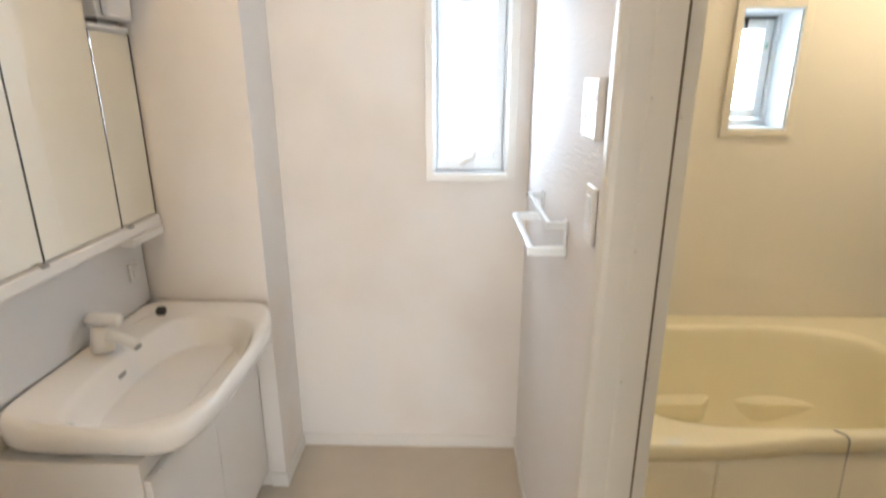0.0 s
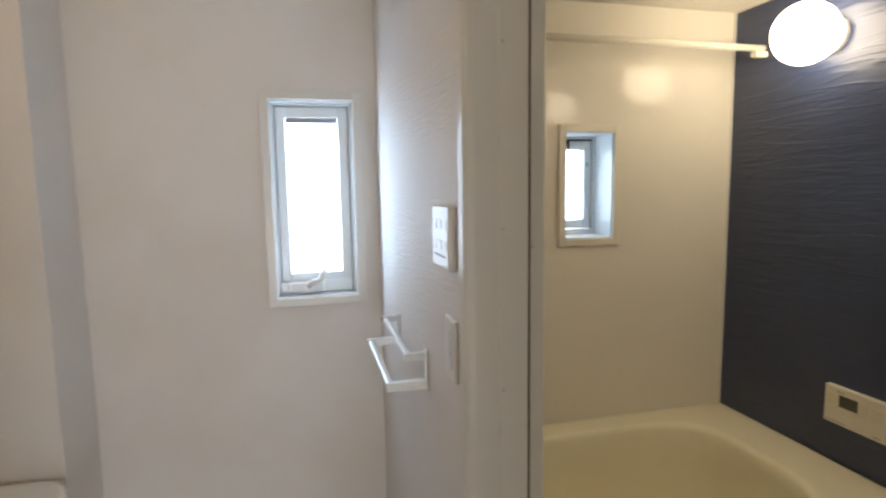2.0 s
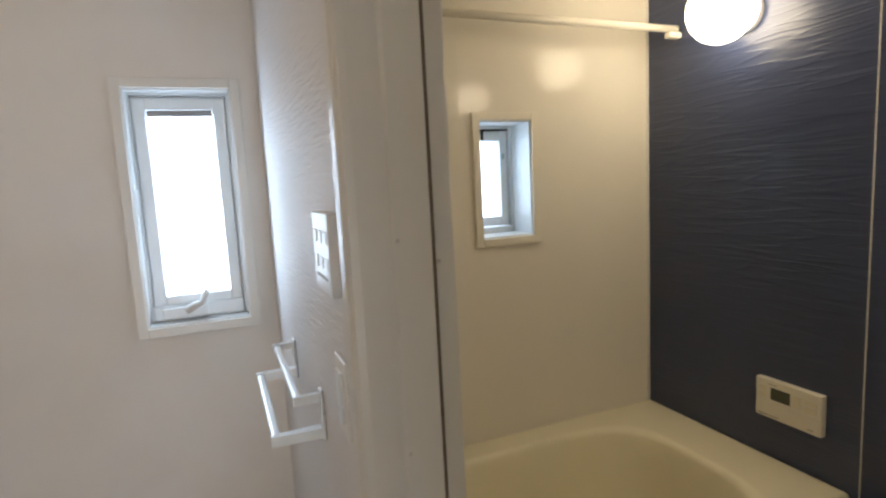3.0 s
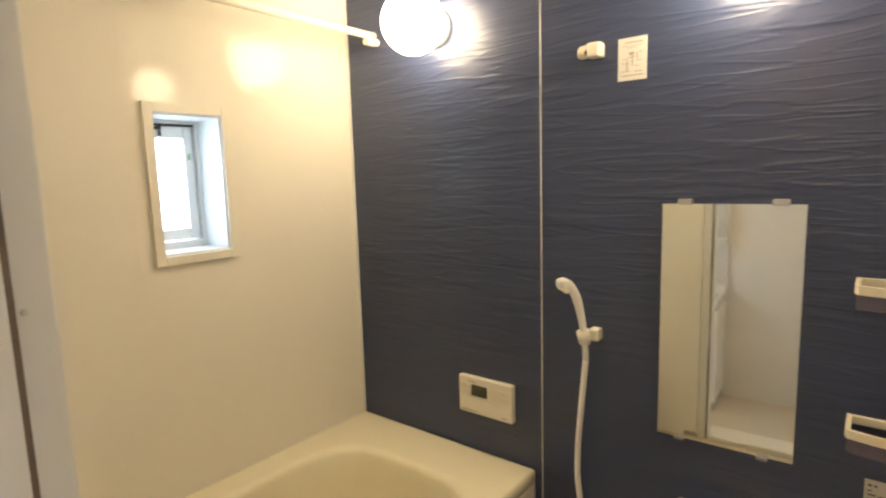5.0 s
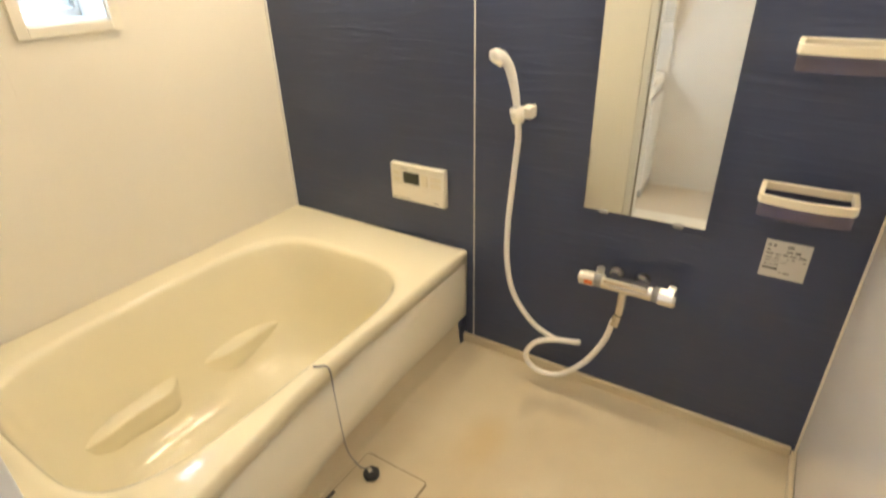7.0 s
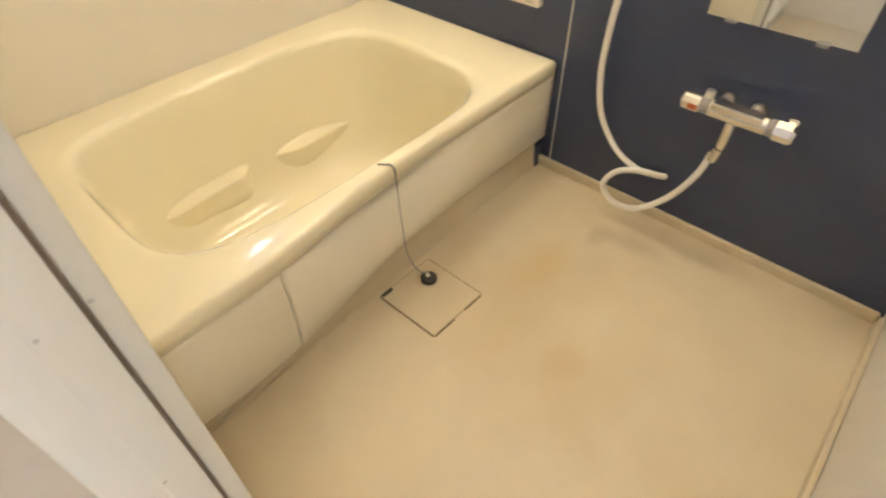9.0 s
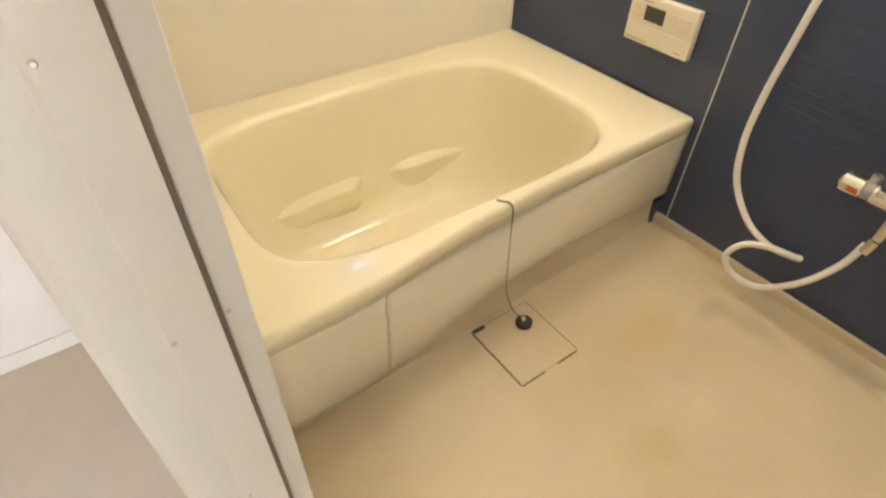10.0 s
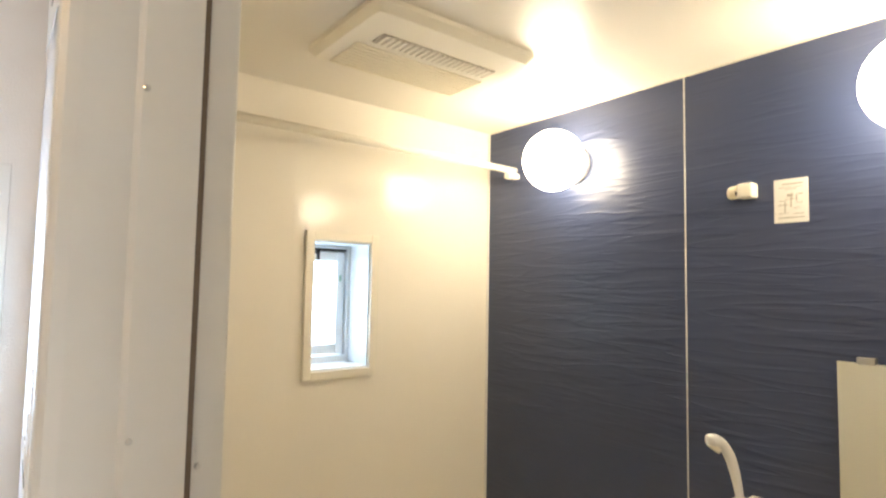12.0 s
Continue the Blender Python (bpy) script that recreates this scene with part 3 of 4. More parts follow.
# ---- bathroom: on the navy wall ----
ctl = thing("bath_remote", BE, 1.6, 0.852, "cream water heater remote with a small display on the wall", "control panel")
part("body", box(BE - 0.024, BE - 0.0005, 1.491, 1.701, 0.862, 0.988, 0.005, 3), IVORY_PALE, ctl)
part("flap", box(BE - 0.0262, BE - 0.0238, 1.497, 1.695, 0.867, 0.912, 0.001), IVORY_PALE, ctl)
part("display", box(BE - 0.0258, BE - 0.0238, 1.586, 1.648, 0.926, 0.964), LCD, ctl, "dark grey-green display")
part("round_button", box(BE - 0.0275, BE - 0.0238, 1.553, 1.575, 0.926, 0.964, 0.0015), IVORY, ctl)
for z in (0.928, 0.950):
    part("button", box(BE - 0.0268, BE - 0.0238, 1.662, 1.688, z, z + 0.014, 0.001), IVORY, ctl)
    part("button", box(BE - 0.0268, BE - 0.0238, 1.504, 1.542, z - 0.003, z + 0.013, 0.001), IVORY, ctl)
for y0, y1, z0, xo in ((1.63, 1.66, 0.972, 0.0246), (1.51, 1.53, 0.874, 0.0268), (1.62, 1.69, 0.871, 0.0268)):
    part("print", box(BE - xo, BE - xo + 0.0005, y0, y1, z0, z0 + 0.003), INK_PALE, ctl)

mir = thing("bath_mirror", BE, 0.89, 0.963, "tall frameless bathroom mirror held by clips", "mirror")
lean = [[Vector((x, y, z)) for x, y in ((BE - 0.002, 0.738), (BE - 0.0068, 0.737), (BE - 0.0148, 1.044), (BE - 0.010, 1.045))] for z in (0.963, 1.572)]
part("glass", loft(lean, True, True, True), BATH_MIRROR, mir, "mirror glass leaning a little off the wall")
for y in (0.990, 0.786):
    part("clip", box(BE - 0.020, BE - 0.0005, y - 0.017, y + 0.017, 1.569, 1.584, 0.003), STEEL, mir, "satin metal clip")
for y in (0.990, 0.800):
    part("clip", box(BE - 0.019, BE - 0.0005, y - 0.012, y + 0.012, 0.957, 0.965, 0.002), GREY, mir, "dull plastic clip")


def strip(path, w, h, closed=False):
    """A flat rail of width w and height h along points in a level plane."""
    pts = [Vector(p) for p in path]
    rings = []
    for k, p in enumerate(pts):
        a, b = pts[max(k - 1, 0)], pts[min(k + 1, len(pts) - 1)]
        d = (b - a).normalized()
        n = Vector((-d.y, d.x, 0)) * w / 2
        rings.append([p + n, p - n, p - n + Vector((0, 0, h)), p + n + Vector((0, 0, h))])
    return loft(rings, True, True, True)


def bath_shelf(z):
    s = thing("bath_shelf", BE, 0.556, z, "cream rail shelf with a smoked tray on the navy wall", "shelf", "shelves beside the mirror")
    y0, y1, d = 0.462, 0.642, 0.088
    path = [(BE - 0.002, y1 - 0.005, z - 0.012), (BE - 0.030, y1 - 0.004, z - 0.013), (BE - d + 0.006, y1 - 0.004, z - 0.014)]
    for k in range(11):
        f = k / 10
        path.append((BE - d - 0.012 * math.sin(math.pi * f), y1 - 0.008 + (y0 - y1 + 0.016) * f, z - 0.015))
    path += [(BE - d + 0.006, y0 + 0.004, z - 0.014), (BE - 0.030, y0 + 0.004, z - 0.013), (BE - 0.002, y0 + 0.005, z - 0.012)]
    part("rail", strip(path, 0.010, 0.018), IVORY, s)
    part("back_rail", box(BE - 0.012, BE - 0.0005, y0 + 0.010, y1 - 0.010, z - 0.012, z + 0.006, 0.002), IVORY, s)
    low = [(x, y, z - 0.046) for x, y, _ in path]
    part("tray", strip(low, 0.003, 0.030), TINTED, s, "smoked translucent tray")
    part("tray_floor", box(BE - d + 0.004, BE - 0.002, y0 + 0.006, y1 - 0.006, z - 0.048, z - 0.045), TINTED, s, "smoked translucent tray floor")
    return s


shelf_low = bath_shelf(1.107)
copy_thing(shelf_low, pose(BE, 0.556, 1.412))

st = thing("instruction_sticker", BE, 1.13, 1.888, "small white instruction sticker with a faint drawing", "sticker")
part("sheet", box(BE - 0.0022, BE - 0.0005, 1.095, 1.169, 1.888, 1.994), PAPER, st)
for y0, y1, z0, h in ((1.105, 1.150, 1.980, 0.003), (1.120, 1.146, 1.968, 0.0016), (1.106, 1.116, 1.955, 0.002), (1.127, 1.140, 1.950, 0.008), (1.130, 1.133, 1.925, 0.024), (1.142, 1.158, 1.940, 0.0016), (1.138, 1.160, 1.930, 0.0016), (1.136, 1.160, 1.910, 0.0016), (1.104, 1.126, 1.908, 0.002), (1.103, 1.160, 1.899, 0.0025), (1.106, 1.122, 1.935, 0.0016), (1.112, 1.126, 1.922, 0.0016), (1.118, 1.121, 1.940, 0.016), (1.143, 1.146, 1.912, 0.026), (1.124, 1.144, 1.944, 0.002), (1.106, 1.158, 1.973, 0.0014)):
    part("print", box(BE - 0.0030, BE - 0.0024, y0, y1, z0, z0 + h), INK_FAINT, st)
s2 = thing("warning_sticker", BE, 0.555, 0.878, "grey sticker with unreadable print below the shelf", "sticker")
part("sheet", box(BE - 0.0022, BE - 0.0005, 0.508, 0.603, 0.876, 0.972), PAPER_GREY, s2)
rs = random.Random(4)
pr = bmesh.new()
for z, h, y_end in ((0.957, 0.008, 0.550), (0.946, 0.006, 0.535), (0.936, 0.005, 0.520), (0.927, 0.003, 0.516), (0.919, 0.003, 0.560), (0.909, 0.004, 0.575), (0.890, 0.003, 0.530)):
    y = 0.597
    while y > y_end:
        w = rs.uniform(0.004, 0.016)
        if rs.random() < 0.8:
            add_box(pr, BE - 0.0030, BE - 0.0024, max(0.512, y - w), y, z, z + h * rs.uniform(0.5, 0.9))
        y -= w + 0.004
add_box(pr, BE - 0.0030, BE - 0.0024, 0.566, 0.598, 0.897, 0.903)
part("print", pr, INK, s2)

hk = thing("rail_holder", BE, 1.225, 1.958, "cream shower bracket fixed high on the wall", "bracket")
part("base", box(BE - 0.038, BE - 0.0005, 1.205, 1.242, 1.954, 1.992, 0.006, 3), IVORY_PALE, hk)
part("knob", rod([(BE - 0.022, 1.243, 1.972), (BE - 0.022, 1.246, 1.972), (BE - 0.022, 1.262, 1.971), (BE - 0.022, 1.267, 1.971)], [0.014, 0.017, 0.017, 0.013], 20), IVORY, hk, smooth=False)
part("slot", box(BE - 0.040, BE - 0.018, 1.2415, 1.2445, 1.962, 1.972), GAP, hk)

sh = thing("hand_shower", BE - 0.04, 1.23, 1.19, "white hand shower hanging in its wall bracket with a long hose", "shower")
part("bracket", box(BE - 0.038, BE - 0.0005, 1.203, 1.232, 1.188, 1.222, 0.006, 3), IVORY_PALE, sh)
part("clip", rod([(BE - 0.050, 1.234, 1.182), (BE - 0.052, 1.237, 1.203), (BE - 0.054, 1.240, 1.220)], [0.016, 0.0185, 0.0185], 18), IVORY_PALE, sh, smooth=True)
hp = smooth_path([(BE - 0.050, 1.232, 1.135), (BE - 0.052, 1.236, 1.20), (BE - 0.058, 1.245, 1.27), (BE - 0.066, 1.256, 1.32), (BE - 0.078, 1.268, 1.347), (BE - 0.094, 1.280, 1.355), (BE - 0.108, 1.287, 1.352)], 5)
hr = [0.0085 + 0.0042 * smoothstep(0.1, 0.5, i / (len(hp) - 1)) + 0.005 * smoothstep(0.6, 0.85, i / (len(hp) - 1)) - 0.007 * smoothstep(0.93, 1.0, i / (len(hp) - 1)) for i in range(len(hp))]
part("handle", rod(hp, hr, 18), PLASTIC, sh, smooth=True)
part("spray_face", rod([(BE - 0.092, 1.278, 1.345), (BE - 0.096, 1.281, 1.337), (BE - 0.097, 1.282, 1.335)], [0.017, 0.017, 0.014], 20), IVORY_PALE, sh, "round spray face")
hose = smooth_path([(BE - 0.050, 1.232, 1.14), (BE - 0.044, 1.248, 0.99), (BE - 0.034, 1.262, 0.86), (BE - 0.030, 1.262, 0.74), (BE - 0.030, 1.235, 0.63), (BE - 0.032, 1.165, 0.545), (BE - 0.030, 1.09, 0.512), (BE - 0.020, 1.035, 0.512),
                    (BE - 0.022, 1.015, 0.520), (BE - 0.040, 1.025, 0.528), (BE - 0.066, 1.075, 0.535), (BE - 0.085, 1.13, 0.515), (BE - 0.095, 1.155, 0.462), (BE - 0.092, 1.12, 0.420), (BE - 0.088, 1.05, 0.425), (BE - 0.085, 0.975, 0.50), (BE - 0.084, 0.925, 0.60), (BE - 0.082, 0.907, 0.68)], 8)
part("hose", rod(hose, 0.0085, 10), HOSE, sh, "white vinyl hose", smooth=True)

fx, fz = BE - 0.078, 0.79
tap = thing("bath_tap", fx, 0.89, fz, "chrome thermostatic bath mixer on the navy wall", "tap")
part("body", rod([(fx, 0.818, fz), (fx, 0.82, fz), (fx, 0.95, fz), (fx, 0.952, fz)], [0.020, 0.022, 0.022, 0.020], 24), CHROME, tap, smooth=False)
part("flat_top", box(fx - 0.022, fx + 0.01, 0.83, 0.945, fz + 0.004, fz + 0.022, 0.004), CHROME, tap)
part("temperature_dial", rod([(fx, 0.970, fz), (fx, 0.972, fz), (fx, 1.012, fz), (fx, 1.016, fz)], [0.021, 0.023, 0.023, 0.019], 20), CHROME, tap, smooth=False)
part("collar", rod([(fx, 0.953, fz), (fx, 0.969, fz)], [0.0195, 0.0195], 20), GREY, tap)
part("mark", box(fx - 0.0235, fx - 0.020, 0.974, 0.996, fz - 0.010, fz + 0.004), ORANGE, tap, "orange temperature mark")
part("collar", rod([(fx, 0.806, fz), (fx, 0.817, fz)], [0.0195, 0.0195], 20), GREY, tap)
part("lever", rod([(fx, 0.805, fz), (fx, 0.803, fz), (fx, 0.768, fz), (fx, 0.760, fz)], [0.021, 0.024, 0.024, 0.018], 8), CHROME, tap)
part("lever_tip", box(fx + 0.004, fx + 0.030, 0.764, 0.786, fz + 0.006, fz + 0.034, 0.006), CHROME, tap)
for y in (0.862, 0.935):
    part("leg", rod([(fx + 0.010, y, fz - 0.006), (fx + 0.045, y, fz - 0.008), (BE - 0.008, y, fz - 0.010)], [0.012, 0.013, 0.013], 16), CHROME, tap, smooth=True)
    part("escutcheon", rod([(BE - 0.016, y, fz - 0.010), (BE - 0.012, y, fz - 0.010), (BE - 0.0005, y, fz - 0.010)], [0.012, 0.017, 0.019], 24), STEEL_DARK, tap)
part("dial_stop", rod([(fx + 0.006, 0.962, fz + 0.018), (fx + 0.008, 0.962, fz + 0.034), (fx + 0.008, 0.962, fz + 0.036)], [0.010, 0.011, 0.008], 14), STEEL, tap)
part("outlet", rod([(fx, 0.893, fz - 0.018), (fx, 0.894, fz - 0.06), (fx, 0.896, fz - 0.09)], [0.014, 0.0135, 0.012], 16), CHROME, tap)
part("hose_nut", rod([(fx - 0.001, 0.897, fz - 0.092), (fx - 0.002, 0.903, fz - 0.128), (fx - 0.002, 0.904, fz - 0.130)], [0.0145, 0.0145, 0.010], 8), CHROME, tap)

# ---- bathroom: lamps, rail, fan ----
def globe_lamp(y, z):
    g = thing("globe_lamp", BE, y, z, "lit white opal globe lamp on the navy wall", "wall lamp", "globe lamps")
    part("mount", rod([(BE - 0.0005, y, z), (BE - 0.018, y, z), (BE - 0.022, y, z)], [0.06, 0.06, 0.05], 28), PLASTIC, g)
    bm = bmesh.new()
    bmesh.ops.create_uvsphere(bm, u_segments=32, v_segments=20, radius=0.098, matrix=Matrix.Translation((BE - 0.112, y, z)))
    part("globe", bm, GLOBE, g, "glowing opal glass globe", smooth=True)
    return g


g1 = globe_lamp(1.775, 2.13)
copy_thing(g1, pose(BE, 0.865, 2.135))

rail = thing("drying_rail", 1.65, 2.045, 2.15, "cream drying rail across the bathroom above the tub", "rail")
part("bar", rod([(BW + 0.012, 2.045, 2.151), (BE - 0.012, 2.045, 2.151)], 0.0125, 16), IVORY_PALE, rail, smooth=True)
for x0, x1 in ((BE - 0.055, BE - 0.0005), (BW + 0.0005, BW + 0.055)):
    part("bracket", boxes((x0, x1, 2.030, 2.060, 2.118, 2.140), ((x0 + x1) / 2 - 0.02, (x0 + x1) / 2 + 0.02, 2.028, 2.062, 2.122, 2.138), bevel=0.006), IVORY_PALE, rail)

fan = thing("ceiling_heater", 1.62, 1.725, BC, "cream bathroom heater and fan grille in the ceiling", "ventilation fan")
rr = [oval(1.634, 1.738, 0.238, 0.175, 30, BC - 0.0005, 64), oval(1.634, 1.738, 0.238, 0.175, 30, BC - 0.012, 64), oval(1.634, 1.738, 0.224, 0.161, 24, BC - 0.030, 64)]
part("cover", loft(rr, True, True, True), IVORY_PALE, fan)
part("outlet_slot", box(1.474, 1.822, 1.662, 1.716, BC - 0.0325, BC - 0.0305), GREY_WARM, fan, "grey outlet slot")
for k in range(20):
    x = 1.483 + k * 0.0166
    part("vane", box(x, x + 0.009, 1.663, 1.715, BC - 0.0350, BC - 0.033), IVORY_PALE, fan)
for k in range(9):
    y = 1.742 + k * 0.0165
    part("grille_slat", box(1.447, 1.842, y, y + 0.010, BC - 0.0345, BC - 0.0305, 0.001), IVORY, fan)

# ---- washroom: washstand ----
VS, VN = 1.27, 2.032
van = thing("washstand", -0.35, 1.65, 0, "white washstand cabinet with a moulded basin on top", "washstand")
part("carcass", box(WX + 0.002, -0.195, VS + 0.006, VN, 0.07, 0.708, 0.002), CABINET, van)
part("plinth", box(WX + 0.002, -0.235, VS + 0.012, VN, 0.001, 0.069), GREY, van)
ym = (VS + VN) / 2
for a, b in ((VS + 0.012, ym - 0.0015), (ym + 0.0015, VN - 0.002)):
    dr = part("door", box(-0.194, -0.174, a, b, 0.075, 0.655, 0.002), CABINET, van)
    part("pull", box(-0.1735, -0.160, a + 0.04, b - 0.04, 0.662, 0.672, 0.003), ALU, dr)


def basin_front(y):
    f = (y - VS) / (VN - VS)
    return -0.100 + 0.066 * math.sin(math.pi * min(1, max(0, f))) ** 0.6


def basin_outer(z, inset=0.0, lift=0.0):
    ring = []
    for k in range(96):
        a = 2 * math.pi * (k + 0.5) / 96
        c, s = math.cos(a), math.sin(a)
        u = math.copysign(abs(c) ** (2 / 9), c)
        v = math.copysign(abs(s) ** (2 / 12), s)
        y = (VS + VN) / 2 + v * ((VN - VS) / 2 - inset)
        xf, xb = basin_front(y) - inset, WX + 0.014 + inset
        x = (xf + xb) / 2 + u * (xf - xb) / 2
        rise = max(smoothstep(-0.40, -0.52, x), smoothstep(1.90, 2.02, y)) * smoothstep(0.72, 0.79, z)
        ring.append(Vector((x, y, z + 0.036 * rise)))
    return ring


def bowl(g, z, n=3.4):
    """A ring of the bowl, which follows the basin's curved front; g is how far it lies inside the rim."""
    ring = []
    for k in range(96):
        a = 2 * math.pi * (k + 0.5) / 96
        c, s = math.cos(a), math.sin(a)
        u = math.copysign(abs(c) ** (2 / n), c)
        v = math.copysign(abs(s) ** (2 / n), s)
        y = 1.640 + v * (0.340 - g)
        xf, xb = basin_front(y) - 0.038 - 0.8 * g, -0.462 + 0.8 * g
        ring.append(Vector(((xf + xb) / 2 + u * (xf - xb) / 2, y, z)))
    return ring


bas = [basin_outer(0.702, 0.075), basin_outer(0.712, 0.05), basin_outer(0.728, 0.020), basin_outer(0.745, 0.005), basin_outer(0.775, 0.0), basin_outer(0.793, 0.006), basin_outer(0.800, 0.014), basin_outer(0.8025, 0.020)]
bas += [bowl(-0.006, 0.8025, 3.6), bowl(0.001, 0.8005, 3.5), bowl(0.008, 0.794, 3.4), bowl(0.016, 0.778, 3.2), bowl(0.028, 0.750, 3.0), bowl(0.044, 0.722, 2.8), bowl(0.064, 0.698, 2.7), bowl(0.088, 0.679, 2.6), bowl(0.115, 0.665, 2.5), bowl(0.145, 0.6555, 2.4), bowl(0.175, 0.651, 2.3), bowl(0.20, 0.650, 2.2)]
basin = part("basin", loft(bas, True, True, True), CERAMIC, van, "white moulded basin", smooth=True)
part("drain", rod([(-0.27, 1.58, 0.652), (-0.27, 1.58, 0.657)], [0.03, 0.026], 20), STEEL_DARK, basin, "dull steel drain strainer")
part("overflow", box(-0.450, -0.436, 1.62, 1.655, 0.735, 0.755, 0.002), GREY, basin, "dark overflow slot")
tp = part("tap_base", rod([(-0.500, 1.66, 0.825), (-0.498, 1.66, 0.850), (-0.494, 1.66, 0.885), (-0.492, 1.66, 0.905)], [0.036, 0.031, 0.029, 0.026], 24), PLASTIC, van, "white single-lever tap", smooth=True)
part("spout", rod(smooth_path([(-0.495, 1.66, 0.868), (-0.455, 1.655, 0.872), (-0.415, 1.650, 0.862), (-0.385, 1.648, 0.846)], 4), [0.020 - 0.0004 * k for k in range(13)], 14), PLASTIC, tp, smooth=True)
part("lever", rod([(-0.530, 1.662, 0.922), (-0.526, 1.662, 0.922), (-0.430, 1.655, 0.926), (-0.424, 1.655, 0.926)], [0.016, 0.021, 0.019, 0.014], 20), PLASTIC, tp, smooth=True)
part("spray_tip", rod([(-0.383, 1.648, 0.844), (-0.376, 1.647, 0.836)], [0.013, 0.011], 14), GREY, tp)
bp = thing("basin_plug", -0.50, 1.90, 0.838, "small black basin plug on a chain, lying on the basin's ledge", "plug")
part("stopper", rod([(-0.452, 1.90, 0.848), (-0.448, 1.90, 0.848), (-0.428, 1.90, 0.850), (-0.425, 1.90, 0.850)], [0.013, 0.016, 0.016, 0.012], 18), RUBBER, bp)
cc = bmesh.new()
for p in smooth_path([(-0.452, 1.90, 0.848), (-0.475, 1.86, 0.842), (-0.485, 1.80, 0.841), (-0.49, 1.74, 0.845), (-0.49, 1.69, 0.85)], 9):
    bmesh.ops.create_icosphere(cc, subdivisions=1, radius=0.003, matrix=Matrix.Translation(p))
part("chain", cc, STEEL, bp, "thin steel chain", smooth=True)

mc = thing("mirror_cabinet", -0.52, 1.65, 0.838, "white washstand mirror unit with three mirrors", "mirror cabinet")
part("splashback", box(WX + 0.001, -0.548, VS, VN, 0.839, 1.14), SPLASH, mc, "pale grey splashback")
part("socket", boxes((-0.548, -0.540, 1.925, 1.985, 0.945, 1.01), (-0.540, -0.535, 1.94, 1.97, 0.958, 0.998), bevel=0.002), PLASTIC, mc)
part("body", box(WX + 0.001, -0.484, VS, VN, 1.168, 1.765, 0.002), CABINET, mc)
part("tray", box(WX + 0.001, -0.462, VS, VN, 1.128, 1.166, 0.006, 3), PLASTIC, mc, "white ledge under the mirrors")
part("tray_lip", box(-0.500, -0.455, 1.84, VN - 0.004, 1.100, 1.127, 0.003), PLASTIC, mc)
part("body_top", box(WX + 0.001, -0.484, 1.477, 1.822, 1.7655, 1.866, 0.002), CABINET, mc)
part("top_rail", box(WX + 0.001, -0.472, 1.476, 1.823, 1.8665, 1.880, 0.003), PLASTIC, mc)
for a, b in ((VS, 1.474), (1.8245, VN)):
    part("top_rail", box(WX + 0.001, -0.472, a, b, 1.7665, 1.782, 0.003), PLASTIC, mc)
for a, b, top in ((VS + 0.004, 1.472, 1.760), (1.478, 1.820, 1.864), (1.826, VN - 0.006, 1.760)):
    part("mirror", box(-0.4835, -0.474, a, b, 1.172, top, 0.0015), MIRROR, mc, "mirror door")
for y in (1.475, 1.823, VN - 0.0035):
    part("gap", box(-0.4838, -0.4732, y - 0.0028, y + 0.0025, 1.170, 1.762), GAP, mc, "dark gap between mirrors")
for y in (1.459, 1.85):
    part("catch", box(-0.470, -0.458, y - 0.012, y + 0.012, 1.161, 1.170, 0.001), GREY, mc)


def lamp_box(y0, y1):
    lb = thing("washstand_lamp", -0.5, (y0 + y1) / 2, 1.784, "unlit white box lamp on the mirror unit", "lamp", "washstand lamps")
    part("housing", box(-0.565, -0.470, y0, y1, 1.800, 1.888, 0.006, 3), PLASTIC, lb)
    part("diffuser", box(-0.4695, -0.446, y0 + 0.022, y1 - 0.004, 1.802, 1.886, 0.010, 3), PLASTIC, lb, "milky diffuser")
    part("bracket", box(-0.54, -0.49, y0 + 0.03, y1 - 0.02, 1.783, 1.799), GREY, lb)
    return lb


lamp_box(1.874, 2.030)
lamp_box(1.345, 1.498)
shf = thing("wall_shelf", -0.44, 1.45, 2.01, "white board shelf above the washstand", "shelf")
part("board", box(WX + 0.0005, -0.311, 0.85, PY - 0.001, 2.008, 2.026, 0.004), TRIM, shf)
part("cleat", box(WX + 0.0005, WX + 0.018, 0.86, PY - 0.002, 1.976, 2.0075), TRIM, shf)
hp2 = thing("access_hatch", -0.43, PY, 2.117, "white access hatch panel in the wall above the shelf", "hatch")
part("frame", boxes((-0.546, -0.536, PY - 0.006, PY - 0.0005, 2.117, 2.355), (-0.318, -0.308, PY - 0.006, PY - 0.0005, 2.117, 2.355), (-0.536, -0.318, PY - 0.006, PY - 0.0005, 2.117, 2.127), (-0.536, -0.318, PY - 0.006, PY - 0.0005, 2.345, 2.355), bevel=0.001), TRIM, hp2)
part("panel", box(-0.5345, -0.3195, PY - 0.004, PY - 0.0005, 2.1285, 2.3435), WALLPAPER, hp2)
# thin grey strips give the shade of the gap between frame and panel
part("groove", boxes((-0.5357, -0.5348, PY - 0.0045, PY - 0.0006, 2.1275, 2.3445), (-0.3192, -0.3183, PY - 0.0045, PY - 0.0006, 2.1275, 2.3445), (-0.5345, -0.3195, PY - 0.0045, PY - 0.0006, 2.1274, 2.1283), (-0.5345, -0.3195, PY - 0.0045, PY - 0.0006, 2.3437, 2.3447)), GREY_WARM, hp2, "groove round the panel, its shade drawn as warm grey lines")
part("catch", box(-0.432, -0.422, PY - 0.0075, PY - 0.0062, 2.346, 2.353), GAP, hp2, "small dark catch")
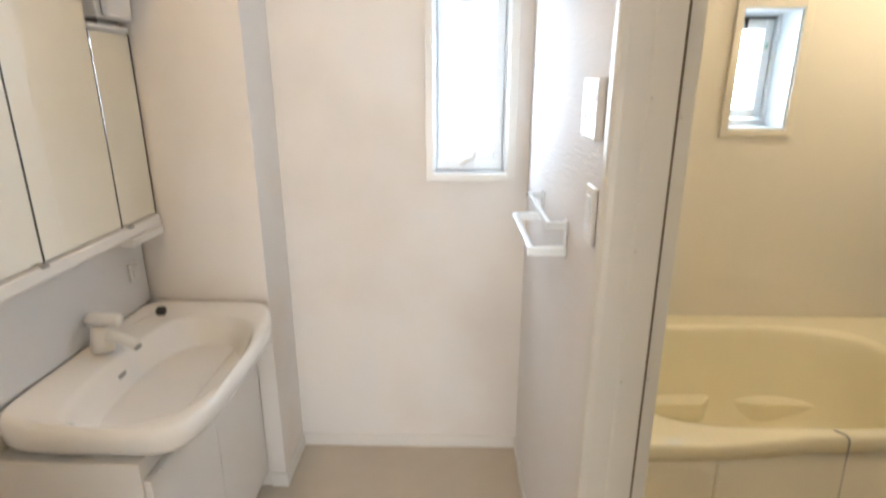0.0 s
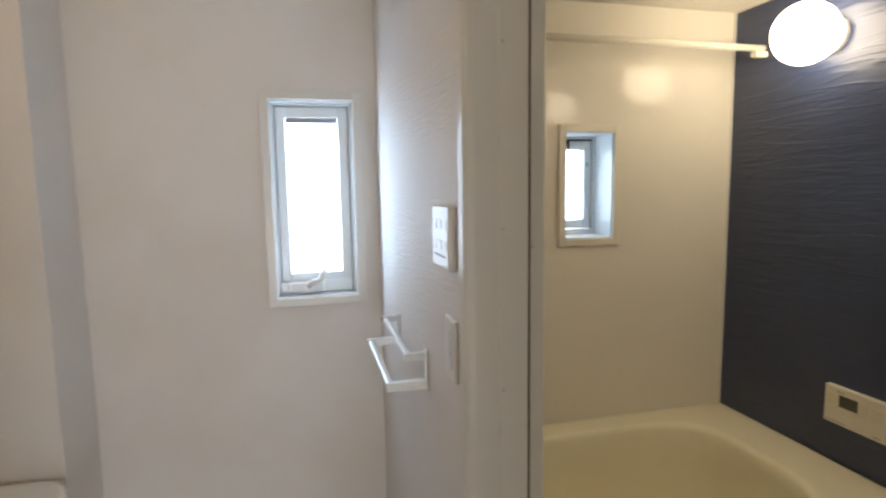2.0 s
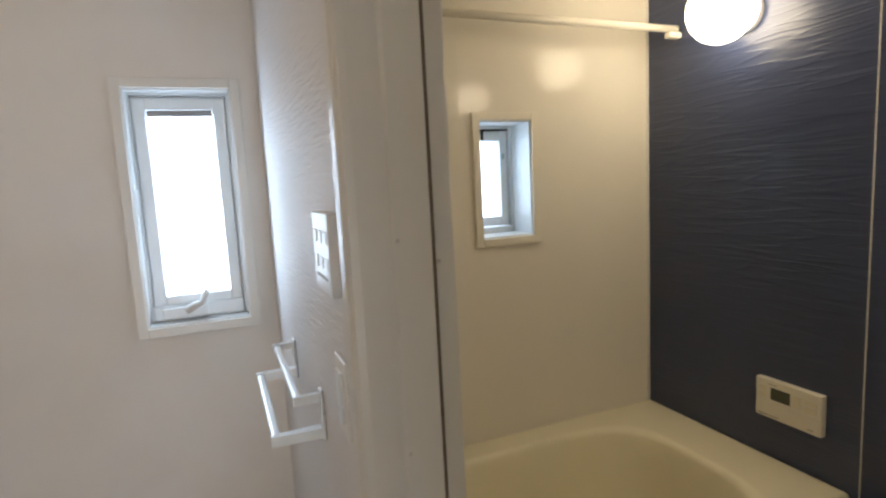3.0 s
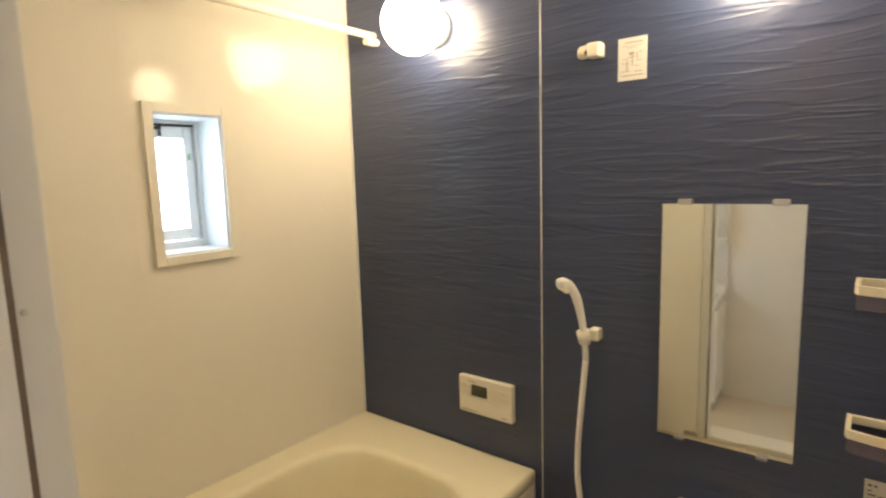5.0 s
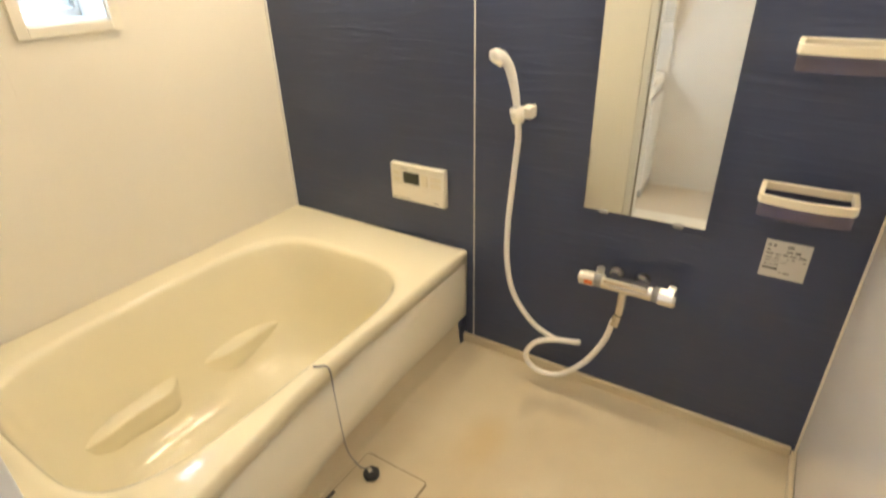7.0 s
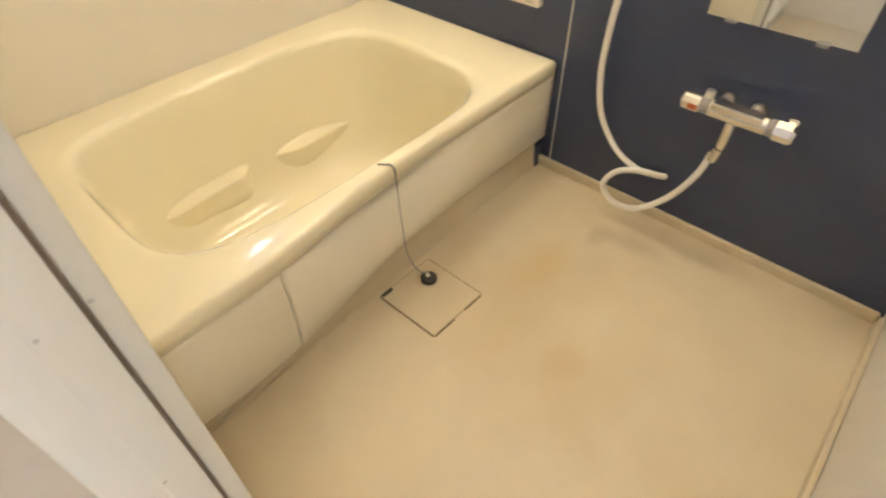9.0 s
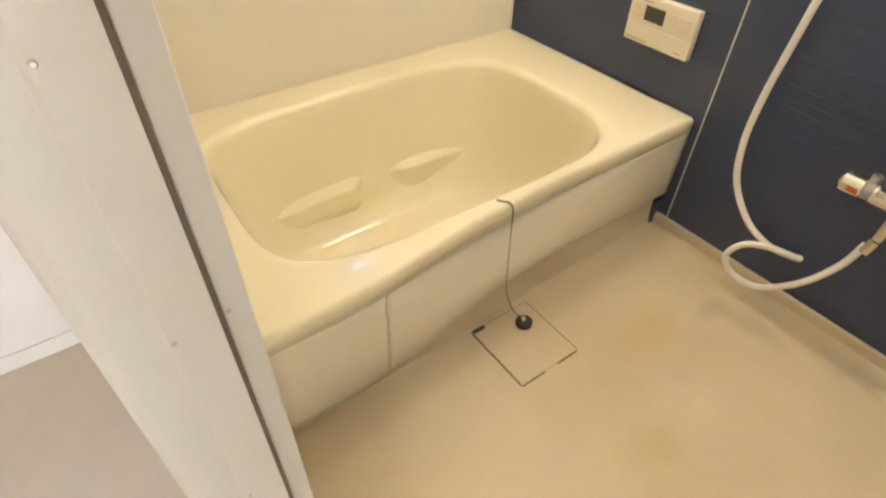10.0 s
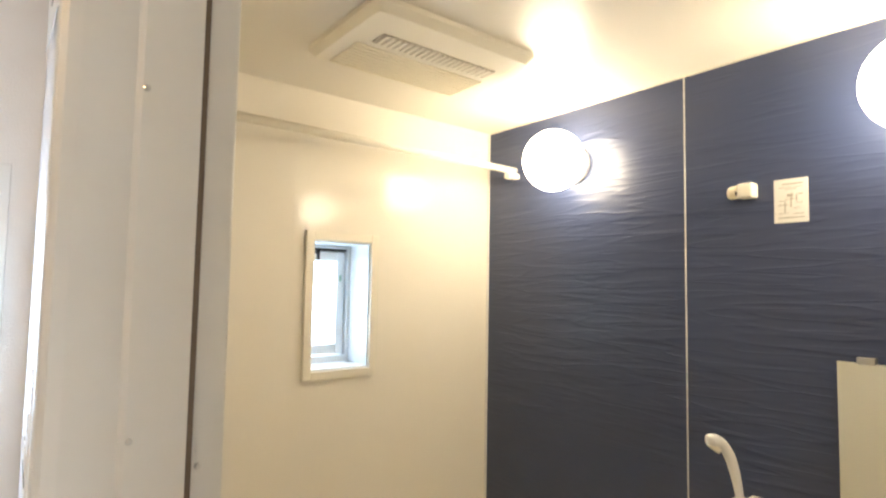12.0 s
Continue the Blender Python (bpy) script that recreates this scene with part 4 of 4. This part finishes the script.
part("slot", box(-0.528, -0.5245, PY - 0.0052, PY - 0.0042, 2.18, 2.26), GAP, hp2)

# ---- washroom: on the east wall ----
tw = thing("towel_holder", 0.868, 1.69, 1.23, "white satin double towel holder on the wall", "towel rail")
for y in (1.502, 1.885):
    br = part("bracket", box(0.860, 0.8675, y - 0.011, y + 0.011, 1.184, 1.284, 0.003), ALU, tw)
    part("upper_arm", box(0.812, 0.862, y - 0.0062, y + 0.0062, 1.260, 1.277, 0.002), ALU, br)
    arm = [[Vector((x, y + dy, z)) for x, dy in ((0.862, -0.011), (0.862, 0.011), (0.768, 0.0065), (0.768, -0.0065))] for z in (1.190, 1.210)]
    part("lower_arm", loft(arm, True, True, True), ALU, br)
part("bar", box(0.770, 0.786, 1.5085, 1.8785, 1.194, 1.208, 0.004), ALU, tw, smooth=False)
part("bar", box(0.814, 0.828, 1.5085, 1.8785, 1.262, 1.275, 0.004), ALU, tw, smooth=False)

c1 = thing("heater_control", EX, 1.265, 1.51, "white bathroom heater control with buttons on the wall", "control panel")
part("body", box(EX - 0.018, EX - 0.0005, 1.230, 1.354, 1.508, 1.626, 0.003, 3), PLASTIC, c1)
for y in (1.253, 1.291, 1.329):
    for z in (1.590, 1.552):
        part("button", box(EX - 0.0192, EX - 0.0175, y - 0.012, y + 0.012, z - 0.008, z + 0.010, 0.0005), PLASTIC, c1)
part("print", box(EX - 0.0188, EX - 0.0181, 1.25, 1.335, 1.530, 1.534), INK_PALE, c1)
c2 = thing("light_switch", EX, 1.255, 1.294, "white light switch plate with a rocker", "light switch")
part("plate", box(EX - 0.009, EX - 0.0005, 1.232, 1.302, 1.294, 1.414, 0.003, 3), PLASTIC, c2)
part("rocker", box(EX - 0.014, EX - 0.0085, 1.250, 1.284, 1.345, 1.395, 0.002), FRAME_WHITE, c2)
part("rocker", box(EX - 0.013, EX - 0.0085, 1.250, 1.284, 1.318, 1.340, 0.002), FRAME_WHITE, c2)
nt = thing("notice", EX, 1.75, 2.2, "white paper notice with red print on the wall", "notice")
sheet = part("sheet", box(-0.0006, 0.0006, -0.13, 0.13, -0.11, 0.11), PAPER, nt)
sheet.matrix_basis = pose(EX - 0.006, 1.735, 2.262, -3, 0, 2)
for k in range(4):
    bar = part("print", box(-0.0012, -0.0008, -0.10, 0.07 - 0.02 * (k % 2), 0.066 - k * 0.042, 0.075 - k * 0.042), RED if k < 2 else INK, nt)
    bar.matrix_basis = sheet.matrix_basis

# ---- washroom: ceiling lamp that warms the corner over the shelf ----
cl = thing("ceiling_lamp", -0.12, 1.0, CEIL, "round white ceiling lamp, lit", "ceiling lamp")
part("ring", rod([(-0.12, 1.0, CEIL - 0.0005), (-0.12, 1.0, CEIL - 0.012), (-0.12, 1.0, CEIL - 0.016)], [0.075, 0.075, 0.066], 32), PLASTIC, cl)
part("diffuser", rod([(-0.12, 1.0, CEIL - 0.0165), (-0.12, 1.0, CEIL - 0.03), (-0.12, 1.0, CEIL - 0.05), (-0.12, 1.0, CEIL - 0.066), (-0.12, 1.0, CEIL - 0.074)], [0.06, 0.060, 0.053, 0.036, 0.014], 32), glow_material("ceiling_lamp_glow", (1.0, 0.60, 0.22), CEILING_LAMP_STRENGTH), cl, "glowing diffuser")

# small shifts of whole groups to their final places
for ob, dx, dy in ((tw, 0.006, 0.018), (c1, 0.0, 0.016), (c2, 0.0, 0.014), (hatch, 0.009, 0.010), (plug, 0.009, 0.010)):
    ob.location += Vector((dx, dy, 0))
for ob in bpy.data.objects:
    if ob.parent is None and ob.name.split(".")[0] in ("washstand", "basin_plug", "mirror_cabinet", "washstand_lamp", "wall_shelf"):
        ob.location.y += 0.010
